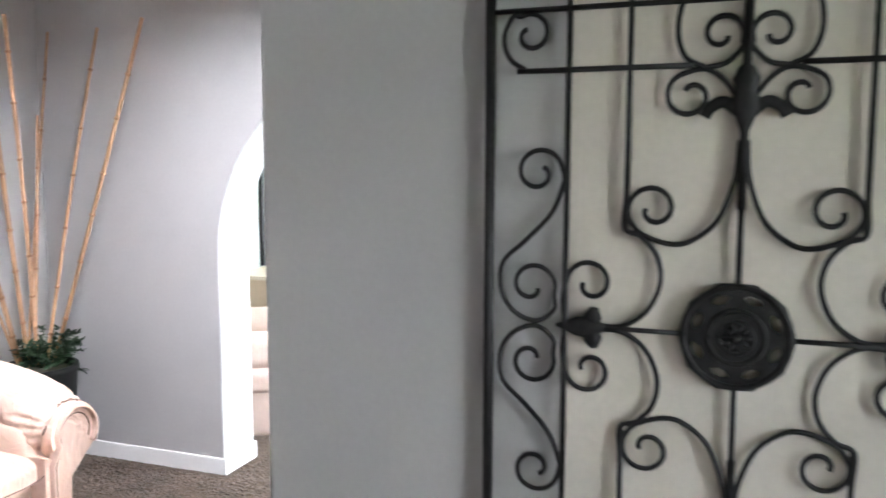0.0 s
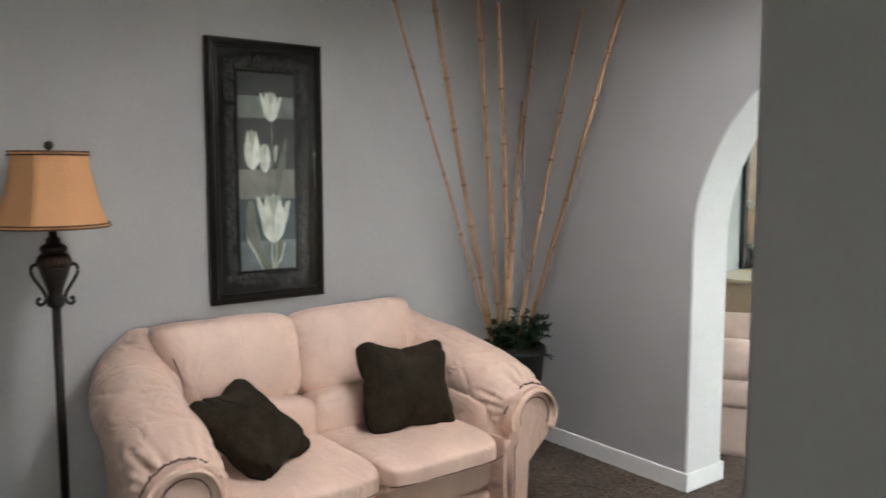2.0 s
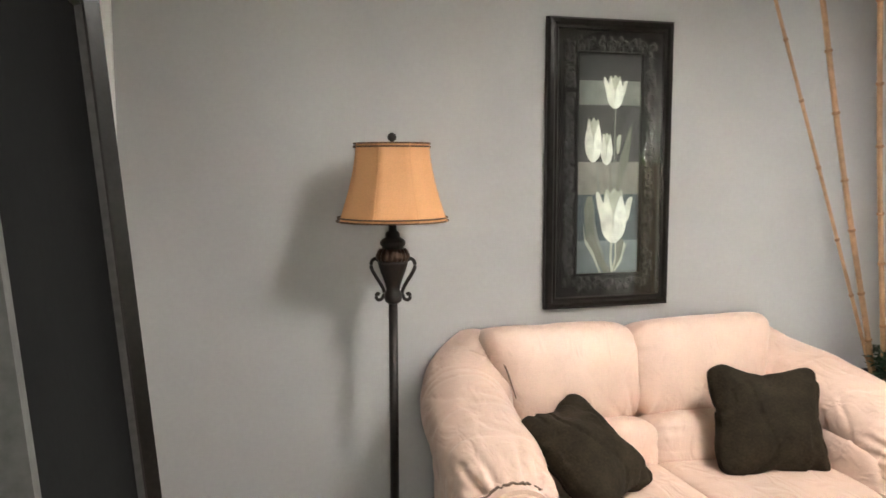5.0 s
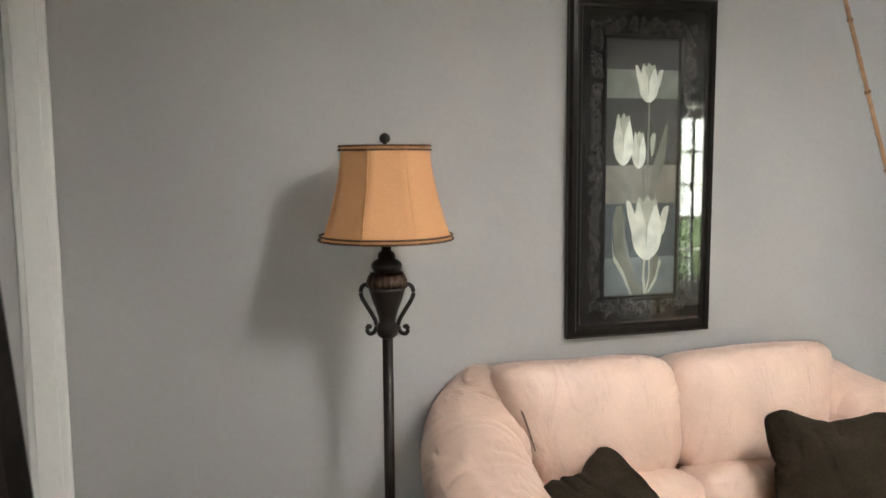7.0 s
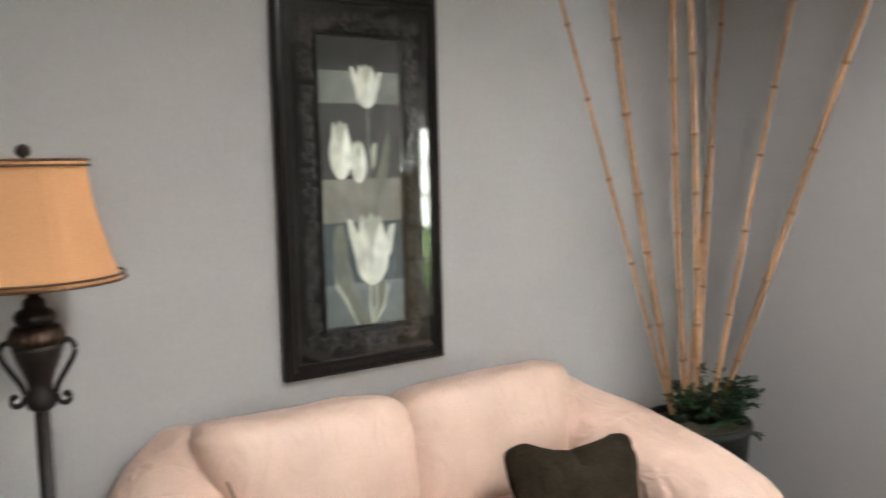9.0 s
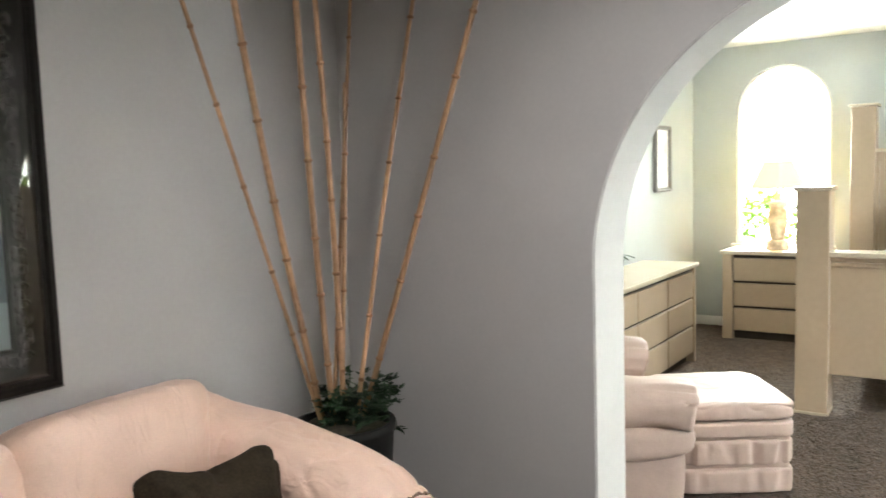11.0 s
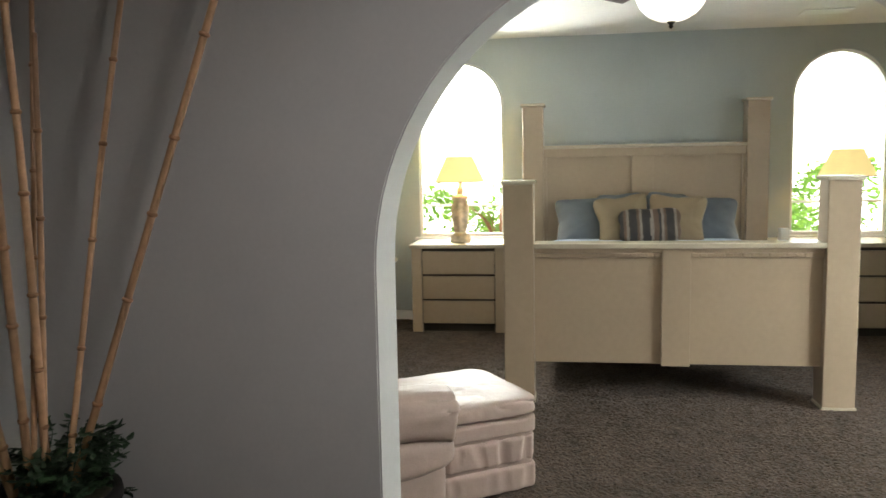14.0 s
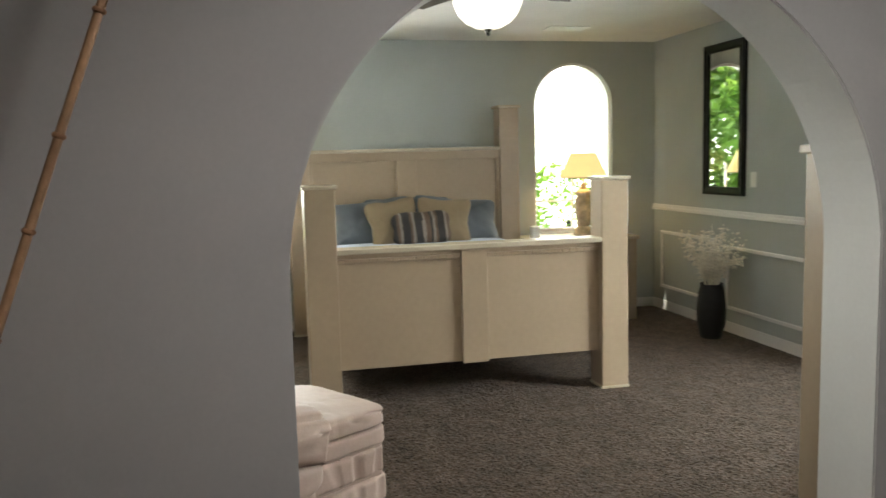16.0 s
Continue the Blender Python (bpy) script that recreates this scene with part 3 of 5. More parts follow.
        for v in bm.verts:
            q = v.co
            front = max(0.0, 1 - abs(q.y + 0.40) / 0.13) ** 1.4
            turn = math.atan2(q.z - cz, q.x - cx)
            hub = (q - Vector((cx, q.y, 0.50))).normalized()
            w = noise.noise(q * 4 + Vector((sg * 9, 0, 0))) * 0.010 + noise.noise(q * 11) * 0.003
            pleat = -front * 0.030 * max(0.0, noise.noise(Vector((turn * 6.0, sg * 2.0, q.y * 3)))) * 1.8 - front * 0.004 * max(0.0, math.sin(turn * 31 + 4 * noise.noise(q * 6)))
            # slack folds running along the inner flank
            g = noise.noise(Vector((q.x * 3, q.y * 12, q.z * 5)) + Vector((noise.noise(q * 5), 0, sg)) * 0.8)
            w -= 0.008 * max(0.0, 1 - abs(g) * 6) ** 2
            v.co += hub * (w + pleat)
        part("arm_pad", bm, M_LEATHER, s, smooth=True)
        part("arm_body", cushion(0.21, 0.80, 0.52, 6, 0.006, 6, 16, sg + 31), M_LEATHER, s, smooth=True, at=pose(sg * 0.625, -0.01, 0.30))
        # scrolled front panel
        pts = []
        for i in range(29):
            a = math.radians(-60 + i * 290 / 28)
            pts.append((cx + sg * r * math.cos(a), cz + r * math.sin(a)))
        pts += [(sg * 0.545, 0.42), (sg * 0.545, 0.05), (sg * 0.665, 0.05), (sg * 0.68, 0.30)]
        bm = moved(slab(pts, 0.10), Matrix.Translation((0, -0.480, 0)) @ TO_XZ)
        bmesh.ops.remove_doubles(bm, verts=bm.verts, dist=0.002)
        panel = part("arm_front", bm, M_LEATHER, s)
        mod = panel.modifiers.new("edge", "BEVEL")
        mod.width, mod.segments = 0.018, 4

        def arc(k, a0, a1, y, n=26):
            return [(cx + sg * r * k * math.cos(math.radians(a0 + (a1 - a0) * i / n)), y, cz + r * k * math.sin(math.radians(a0 + (a1 - a0) * i / n))) for i in range(n + 1)]
        band = [*arc(0.84, -38, 200, -0.484), (sg * 0.572, -0.484, 0.38), (sg * 0.572, -0.484, 0.06)]
        part("band", sweep(band, (0.006, 0.0225), 12, up=(0, 1, 0), power=3.2), M_LEATHER, panel, "padded leather band round the scroll", smooth=True)
        inner = [*arc(0.63, -30, 196, -0.4815), (sg * 0.600, -0.4815, 0.36), (sg * 0.600, -0.4815, 0.06)]
        part("seam", sweep(inner, (0.0025, 0.0025), 6, up=(0, 1, 0)), M_SEAM, panel, "thin seam inside the band")
        gather = [(x + 0.003 * math.sin(k * 1.9), -0.446 + 0.003 * math.sin(k * 1.3 + sg), z + 0.003 * math.sin(k * 2.7)) for k, (x, y, z) in enumerate(arc(1.03, -8, 172, 0, 40))]
        part("seam", sweep(gather, [(0.0028 + 0.0022 * abs(math.sin(k * 0.7)),) * 2 for k in range(41)], 6, up=(0, 1, 0)), M_SEAM, panel, "dark gathered seam")
        # wing: a fat pillow sweeping from the back's top corner down and out into the arm
        path = smooth_path([(sg * 0.47, 0.355, 0.775), (sg * 0.535, 0.345, 0.755), (sg * 0.592, 0.315, 0.705), (sg * 0.630, 0.245, 0.660), (sg * 0.648, 0.13, 0.618), (sg * 0.660, 0.0, 0.585)], 14)
        n = len(path)
        rad = []
        for k in range(n):
            f = k / (n - 1)
            e = min(1, (f + 0.02) / 0.22) ** 0.5 * min(1, (1.03 - f) / 0.30) ** 0.5
            rad.append(((0.135 + 0.035 * f) * e, (0.115 + 0.022 * f) * e))
        bm = sweep(path, rad, 64, power=2.2)
        for v in bm.verts:
            q = v.co
            w = noise.noise(q * 5 + Vector((sg * 5, 2, 0))) * 0.010
            g = noise.noise(Vector((q.x * 6, q.y * 7, q.z * 11)) + Vector((sg, noise.noise(q * 5), 0)))
            w -= 0.004 * max(0.0, 1 - abs(g) * 7) ** 2
            v.co += (q - Vector((sg * 0.60, 0.25, 0.62))).normalized() * w
        part("wing", bm, M_LEATHER, s, smooth=True)
        part("wing_body", cushion(0.24, 0.34, 0.50, 3.0, 0.008, 5, 20, sg + 41), M_LEATHER, s, smooth=True, at=pose(sg * 0.595, 0.275, 0.50, -4, -sg * 10, 0))
    for x in (-0.58, 0.58):
        for y in (-0.36, 0.36):
            part("foot", moved(lathe([(0.025, 0), (0.03, 0.05)], 12), pose(x, y, 0)), M_BLACKWOOD, s)


loveseat()


def throw_pillow(at, along, up, size, seed, label):
    bm = cushion(*size, 4.2, 0.012, 8, 40, seed, pinch=0.6, crease=0.014)
    for v in bm.verts:
        # ears at the corners
        f = (abs(v.co.x) / (size[0] / 2) * abs(v.co.y) / (size[1] / 2)) ** 3
        dip = 1 - (v.co.x / (size[0] / 2)) ** 2
        v.co.x *= 1 + 0.08 * f
        v.co.y *= 1 + 0.15 * f - 0.09 * max(0.0, dip)
        # a crushed fold below the upper edge
        v.co.z -= 0.018 * math.exp(-((v.co.y - 0.30 * size[1]) / 0.035) ** 2 - (v.co.x / 0.09) ** 2) * (1 if v.co.z > 0 else -1)
    p = new("throw_pillow", mesh("throw_pillow", bm, M_PILLOW, True))
    e1 = Vector(along).normalized()
    e2 = Vector(up)
    e2 = (e2 - e1 * e2.dot(e1)).normalized()
    turn = Matrix((e1, e2, e1.cross(e2))).transposed().to_4x4()
    p.matrix_basis = Matrix.Translation(at) @ turn
    tagged(p, label, "pillow", "throw pillows on the loveseat")


throw_pillow((1.775, 2.42, 0.587), (1, -0.14, -0.05), (0.0, 0.34, 0.94), (0.385, 0.365, 0.19), 3, "dark olive-brown plush throw pillow propped upright on the loveseat")
throw_pillow((1.085, 2.38, 0.560), (0.26, 0.20, 0.0), (-0.15, 0.23, 0.20), (0.335, 0.375, 0.19), 6, "dark olive-brown plush throw pillow tipped on its corner on the loveseat")


def floor_lamp():
    l = thing("floor_lamp", (0.565, 2.80, 0), "dark bronze urn floor lamp with an amber fabric shade", "floor lamp")
    part("base", lathe([(0.14, 0), (0.145, 0.015), (0.12, 0.03), (0.06, 0.045), (0.035, 0.08), (0.024, 0.12)], 32), M_BRONZE, l, smooth=True)
    part("pole", lathe([(0.0155, 0.10), (0.0155, 1.0)], 16), M_BRONZE, l, smooth=True)
    urn = part("urn", lathe([(0.016, 0.985), (0.028, 0.995), (0.031, 1.008), (0.030, 1.020), (0.023, 1.034), (0.026, 1.050), (0.033, 1.072), (0.042, 1.095), (0.050, 1.122), (0.051, 1.134)], 40), M_BRONZE, l, smooth=True)
    part("fluted_band", lathe([(0.050, 1.132), (0.055, 1.142), (0.055, 1.152), (0.050, 1.164), (0.043, 1.174)], 80, wave=20, depth=0.045), M_RUBBED, urn, "fluted band rubbed to copper", smooth=True)
    part("neck", lathe([(0.036, 1.172), (0.037, 1.180), (0.043, 1.187), (0.043, 1.197), (0.037, 1.205), (0.024, 1.212), (0.024, 1.222), (0.021, 1.230), (0.0135, 1.234), (0.0135, 1.33)], 32), M_BRONZE, l, smooth=True)
    for a in (-16, 164):
        c, s = math.cos(radians(a)), math.sin(radians(a))
        flat = [(0.046, 1.130), (0.058, 1.139), (0.070, 1.132), (0.074, 1.115), (0.068, 1.096), (0.050, 1.066), (0.035, 1.040), (0.031, 1.020), (0.038, 1.003), (0.051, 0.999), (0.058, 1.010), (0.053, 1.021), (0.046, 1.016)]
        part("handle", sweep(smooth_path([(r * c, r * s, z) for r, z in flat], 5), (0.0062, 0.0062), 8), M_BRONZE, l, smooth=True)
    shade_top, shade_foot = 1.525, 1.267
    bm = bmesh.new()
    rings = []
    for k in range(13):
        f = k / 12
        z = shade_foot + (shade_top - shade_foot) * f
        r = 0.127 + 0.062 * (1 - f) ** 1.6
        ring = []
        for i in range(48):
            a = 2 * math.pi * i / 48 + 0.25
            u = (i % 6) / 6 - 0.5
            ring.append(bm.verts.new((r * math.cos(a) * (1 - 0.066 * (0.25 - u * u) * 4), r * math.sin(a) * (1 - 0.066 * (0.25 - u * u) * 4), z)))
        rings.append(ring)
    for a, b in zip(rings, rings[1:]):
        for i in range(48):
            bm.faces.new((a[i], a[(i + 1) % 48], b[(i + 1) % 48], b[i]))
    shade = part("shade", bm, M_SHADE, l, "amber eight-panelled bell shade", smooth=True)
    mod = shade.modifiers.new("thick", "SOLIDIFY")
    mod.thickness = 0.003
    for z, r in ((shade_foot + 0.001, 0.190), (shade_foot + 0.012, 0.187), (shade_top - 0.001, 0.128), (shade_top - 0.012, 0.129)):
        ring = [(r * 0.985 * math.cos(2 * math.pi * i / 48), r * 0.985 * math.sin(2 * math.pi * i / 48), z) for i in range(49)]
        part("braid", sweep(ring, (0.003, 0.003), 6), M_BRAID, shade)
    for i in range(8):
        a = 2 * math.pi * i / 8 + 0.25
        rib = []
        for k in range(9):
            f = k / 8
            r = 0.1285 + 0.062 * (1 - f) ** 1.6
            rib.append((r * math.cos(a), r * math.sin(a), shade_foot + (shade_top - shade_foot) * f))
        part("seam", sweep(rib, (0.0009, 0.0009), 5), M_SHADE, shade)
    part("spider", box(-0.125, 0.125, -0.003, 0.003, 1.512, 1.517), M_BRONZE, l)
    part("finial", moved(lathe([(0.006, -0.03), (0.006, -0.012), (0.013, -0.008), (0.016, 0.0), (0.013, 0.01), (0.004, 0.016)], 16), pose(0, 0, 1.544)), M_BRONZE, l, smooth=True)


floor_lamp()


def frame_ring(x0, x1, z0, z1, profile):
    """A mitred frame in the x-z plane facing -y; profile: (inset, depth towards -y) pairs."""
    bm = bmesh.new()
    rings = []
    for i, d in profile:
        rings.append([bm.verts.new(p) for p in ((x0 + i, -d, z0 + i), (x1 - i, -d, z0 + i), (x1 - i, -d, z1 - i), (x0 + i, -d, z1 - i))])
    for a, b in zip(rings, rings[1:]):
        for k in range(4):
            bm.faces.new((a[k], a[(k + 1) % 4], b[(k + 1) % 4], b[k]))
    return bm


def tulip_picture():
    x0, x1, z0, z1 = 0.0, 0.53, 0.0, 1.105
    p = thing("framed_print", (1.2, 3.022, 0.898), "tall tulip print in a carved black-brown frame on the wall", "picture", turn=0.8)
    fr = part("frame", frame_ring(x0, x1, z0, z1, [(0.0, 0.0), (0.0, 0.022), (0.008, 0.032), (0.022, 0.034), (0.030, 0.026), (0.040, 0.026), (0.046, 0.018), (0.120, 0.016), (0.124, 0.022), (0.132, 0.020), (0.134, 0.012)]),
              M_BLACKWOOD, p, "carved black-brown wooden frame")
    # embossed scrolls round the flat band
    random.seed(4)
    def boss(cx, cz, r):
        bm = bmesh.new()
        for k in range(5):
            a = random.random() * 6.28
            q = Vector((cx + r * 0.75 * math.cos(a + k * 1.3), -0.0165, cz + r * 0.9 * math.sin(a + k * 1.3)))
            bmesh.ops.create_icosphere(bm, subdivisions=1, radius=r * (0.32 + 0.2 * random.random()), matrix=Matrix.Translation(q) @ Matrix.Diagonal((1, 0.55, 1.5, 1)))
        ring = [(cx + r * 0.8 * math.cos(i * 0.6) * (1 - i * 0.06), -0.018, cz + r * 0.8 * math.sin(i * 0.6) * (1 - i * 0.06)) for i in range(12)]
        sweep(ring, (0.0034, 0.0034), 5, bm, up=(0, 1, 0))
        return bm
    for k in range(20):
        z = 0.105 + k * 0.0471
        part("carved_boss", boss(0.094, z, 0.022), M_BOSS, fr, smooth=True)
        part("carved_boss", boss(x1 - 0.094, z, 0.022), M_BOSS, fr, smooth=True)
    for k in range(7):
        x = 0.135 + k * 0.0433
        part("carved_boss", boss(x, 0.094, 0.022), M_BOSS, fr, smooth=True)
        part("carved_boss", boss(x, z1 - 0.094, 0.022), M_BOSS, fr, smooth=True)
    art = part("print", box(0.13, x1 - 0.13, -0.010, -0.006, 0.13, z1 - 0.13), M_ART[0], p, "grey tulip print in stacked bands")
    ax, az, aw, ah = 0.134, 0.134, 0.262, 0.837

    def at(u, v):
        return (ax + u * aw, az + (1 - v) * ah)

    def shape(name, pts, m, lift, soft=False):
        if soft:
            # a closed curve through the points
            k = len(pts)
            ring = smooth_path([(u, v, 0) for u, v in (pts[-2], pts[-1], *pts, pts[0], pts[1])], 4)[8:8 + 4 * k]
            pts = [(q.x, q.y) for q in ring]
        bm = moved(outline([at(u, v) for u, v in pts]), Matrix.Translation((0, -0.0105 - lift * 0.0003, 0)) @ TO_XZ)
        part(name, bm, M_ART[m], art)
    shape("printed_band", [(0, 0.115), (1, 0.115), (1, 0.225), (0, 0.225)], 1, 1)
    shape("printed_band", [(0, 0.485), (1, 0.485), (1, 0.635), (0, 0.635)], 2, 1)
    shape("printed_band", [(0, 0.635), (1, 0.635), (1, 0.85), (0, 0.85)], 3, 1)
    shape("printed_band", [(0, 0.85), (1, 0.85), (1, 1.0), (0, 1.0)], 4, 1)
    # pale leaf outlined by lighter edges, behind the large tulip, and the stems
    shape("printed_leaf", [(0.11, 0.70), (0.16, 0.645), (0.24, 0.64), (0.27, 0.72), (0.31, 0.82), (0.42, 0.93), (0.60, 1.0), (0.44, 1.0), (0.30, 0.93), (0.15, 0.85)], 7, 2)
    shape("printed_leaf_edge", [(0.10, 0.76), (0.14, 0.84), (0.27, 0.90), (0.36, 0.97), (0.41, 1.0), (0.37, 1.0), (0.26, 0.925), (0.13, 0.86)], 6, 3)
    shape("printed_leaf_edge", [(0.27, 0.65), (0.29, 0.76), (0.36, 0.85), (0.46, 0.93), (0.45, 0.945), (0.33, 0.86), (0.265, 0.77)], 1, 3)
    shape("printed_leaf", [(0.66, 0.86), (0.74, 0.84), (0.80, 0.87), (0.74, 0.94), (0.64, 0.985), (0.55, 1.0), (0.62, 0.94)], 7, 2)
    shape("printed_leaf_edge", [(0.78, 0.86), (0.81, 0.875), (0.74, 0.95), (0.64, 0.995), (0.61, 0.995), (0.72, 0.935)], 6, 3)
    shape("printed_leaf", [(0.62, 0.60), (0.66, 0.50), (0.76, 0.40), (0.86, 0.32), (0.83, 0.46), (0.74, 0.55), (0.66, 0.62)], 7, 3, True)
    shape("printed_leaf", [(0.50, 0.49), (0.53, 0.49), (0.56, 0.61), (0.53, 0.61)], 7, 3)
    shape("printed_stem", [(0.585, 0.24), (0.605, 0.24), (0.60, 0.60), (0.575, 0.60)], 1, 3)
    shape("printed_stem", [(0.30, 0.49), (0.32, 0.49), (0.36, 0.62), (0.40, 0.74), (0.375, 0.74), (0.33, 0.62)], 1, 3)
    shape("printed_stem", [(0.55, 0.86), (0.585, 0.86), (0.575, 0.93), (0.60, 1.0), (0.565, 1.0), (0.54, 0.93)], 6, 3)
    shape("printed_stem", [(0.62, 0.85), (0.645, 0.85), (0.655, 0.93), (0.60, 1.0), (0.58, 1.0), (0.63, 0.93)], 6, 3)

    def tulip(u, v, w, h, open_cup):
        def petal(pts, m, lift):
            shape("printed_petal", [(u + a * w, v + b * h) for a, b in pts], m, lift, True)
        # outer petals, then the cup with its two front petals and the shaded fold between them
        if open_cup:
            petal([(-0.34, 0.10), (-0.46, -0.14), (-0.52, -0.40), (-0.44, -0.42), (-0.32, -0.26), (-0.22, -0.02)], 5, 4)
            petal([(0.30, 0.10), (0.34, -0.14), (0.42, -0.30), (0.56, -0.33), (0.52, -0.16), (0.44, 0.08)], 5, 4)
        petal([(-0.26, -0.06), (-0.28, -0.34), (-0.20, -0.48), (-0.10, -0.40), (0.0, -0.50), (0.12, -0.42), (0.22, -0.46), (0.28, -0.30), (0.26, -0.02), (0.0, 0.16)], 6, 5)
        petal([(-0.38, 0.02), (-0.30, -0.22), (-0.20, -0.40), (-0.10, -0.22), (-0.01, -0.02), (0.04, 0.22), (0.02, 0.48), (-0.16, 0.44), (-0.32, 0.28)], 5, 6)
        petal([(0.38, 0.02), (0.32, -0.20), (0.22, -0.36), (0.11, -0.20), (0.02, 0.0), (-0.03, 0.22), (0.0, 0.48), (0.18, 0.44), (0.34, 0.28)], 8, 7)
        petal([(-0.02, -0.02), (0.02, -0.02), (0.01, 0.20), (-0.01, 0.34), (-0.02, 0.18)], 6, 8)

    tulip(0.58, 0.165, 0.36, 0.155, True)
    tulip(0.24, 0.385, 0.36, 0.205, False)
    tulip(0.46, 0.425, 0.26, 0.15, False)
    shape("printed_petal", [(0.62, 0.38), (0.69, 0.36), (0.68, 0.42), (0.64, 0.45)], 6, 4, True)
    tulip(0.59, 0.735, 0.56, 0.26, True)
    g = part("glass", box(0.042, x1 - 0.042, -0.0250, -0.0243, 0.042, z1 - 0.042), M_GLASS, p)
    g.visible_shadow = False


tulip_picture()


def potted_bamboo():
    pot = thing("potted_plant", (2.655, 2.785, 0), "black planter of ivy leaves with tall bamboo canes fanning out", "plant")
    part("planter", lathe([(0.13, 0), (0.14, 0.02), (0.165, 0.32), (0.180, 0.53), (0.192, 0.55), (0.188, 0.575), (0.168, 0.575), (0.16, 0.53)], 36), M_POT, pot, smooth=True)
    part("moss", moved(cushion(0.33, 0.33, 0.10, 2.2, 0.02, 12, 8), pose(0, 0, 0.53)), M_SOIL, pot, smooth=True)
    base = Vector((2.655, 2.785, 0))
    canes = [((2.575, 2.86, 0.68), (2.389, 2.86, 1.199), (2.049, 2.86, 2.139), 0.0075), ((2.567, 2.845, 0.75), (2.372, 2.805, 1.425), (2.186, 2.752, 2.10), 0.011),
             ((2.599, 2.796, 0.73), (2.457, 2.712, 1.425), (2.298, 2.592, 2.127), 0.0105), ((2.642, 2.774, 0.75), (2.581, 2.735, 1.425), (2.517, 2.713, 2.10), 0.010),
             ((2.640, 2.770, 0.75), (2.690, 2.770, 1.35), (2.716, 2.775, 1.66), 0.008), ((2.625, 2.790, 0.75), (2.744, 2.821, 1.425), (2.915, 2.897, 2.10), 0.0075),
             ((2.685, 2.716, 0.75), (2.797, 2.662, 1.425), (2.909, 2.592, 2.10), 0.0085), ((2.738, 2.694, 0.75), (2.750, 2.449, 1.425), (2.744, 2.194, 2.10), 0.0105)]
    for i, (a, b, c, r) in enumerate(canes):
        a, b, c = (Vector(q) - base for q in (a, b, c))
        foot = a + (a - b).normalized() * (a.z - 0.46) * 0.9
        foot.x, foot.y = max(-0.12, min(0.12, foot.x)), max(-0.12, min(0.13, foot.y))
        top = c + (c - b).normalized() * 0.14
        path = smooth_path([foot, a, b, c, top], 12)
        cane = part("cane", sweep(path, [(r * (1.12 - 0.25 * k / len(path)),) * 2 for k in range(len(path))], 10), M_BAMBOO, pot, smooth=True)
        z = 0.66 + 0.07 * ((i * 37) % 5) / 2
        while z < top.z - 0.05:
            k = min(range(len(path)), key=lambda q: abs(path[q].z - z))
            d = (path[min(k + 1, len(path) - 1)] - path[max(k - 1, 0)]).normalized()
            q = path[k] + d * ((z - path[k].z) / d.z)
            part("node", sweep([q - d * 0.006, q - d * 0.002, q + d * 0.002, q + d * 0.006], [(r * 1.16,) * 2, (r * 1.40,) * 2, (r * 1.40,) * 2, (r * 1.14,) * 2], 10), M_NODE, cane, smooth=True)
            z += 0.20 + 0.03 * ((i * 13 + int(z * 10)) % 4)
    random.seed(9)
    stems, leaves = bmesh.new(), bmesh.new()

    def leaf(q, d, size):
        d = d.normalized()
        side = d.cross(Vector((0, 0, 1))).normalized()
        up = side.cross(d)
        pts = [q, q + d * size * 0.3 + side * size * 0.34, q + d * size * 0.62 + side * size * 0.24, q + d * size, q + d * size * 0.62 - side * size * 0.24, q + d * size * 0.3 - side * size * 0.34]
        mid = q + d * size * 0.45 - up * size * 0.10
        vs = [leaves.verts.new(v) for v in pts]
        m = leaves.verts.new(mid)
        for k in range(6):
            leaves.faces.new((vs[k], vs[(k + 1) % 6], m))
    for i in range(66):
        a = random.uniform(0, 6.283)
        reach = random.uniform(0.0, 0.065)
        rise = random.uniform(0.05, 0.17) * (1.15 - reach * 2.2)
        if math.sin(a) > 0.6:
            reach *= 0.7
        p0 = Vector((0.07 * math.cos(a) + 0.03, 0.07 * math.sin(a) - 0.02, 0.54))
        p2 = Vector(((0.05 + reach) * math.cos(a) + 0.05, (0.05 + reach) * math.sin(a) - 0.025, 0.535 + rise))
        p3 = p2 + Vector((math.cos(a) * 0.05, math.sin(a) * 0.05, -0.05 if reach > 0.12 else 0.01))
        path = smooth_path([p0, (p0 + p2) / 2 + Vector((0, 0, 0.03)), p2, p3], 4)
        sweep(path, (0.0016, 0.0016), 4, stems)
        for k in range(3, len(path)):
            for _ in range(2):
                d = Vector((random.uniform(-1, 1), random.uniform(-1, 1), random.uniform(-0.5, 0.6)))
                leaf(path[k], d + Vector((math.cos(a), math.sin(a), 0)) * 0.5, random.uniform(0.022, 0.040))
    for k in range(9):
        q = Vector((0.09 + k * 0.007, -0.09 - k * 0.007, 0.62 - k * 0.013 + 0.01 * math.sin(k)))
        for _ in range(3):
            leaf(q, Vector((random.uniform(-1, 1), random.uniform(-1, 1), random.uniform(-0.7, 0.4))), 0.034)
    part("stem", stems, M_LEAF, pot)
    part("foliage", leaves, M_LEAF, pot, "dark green ivy leaves")


potted_bamboo()


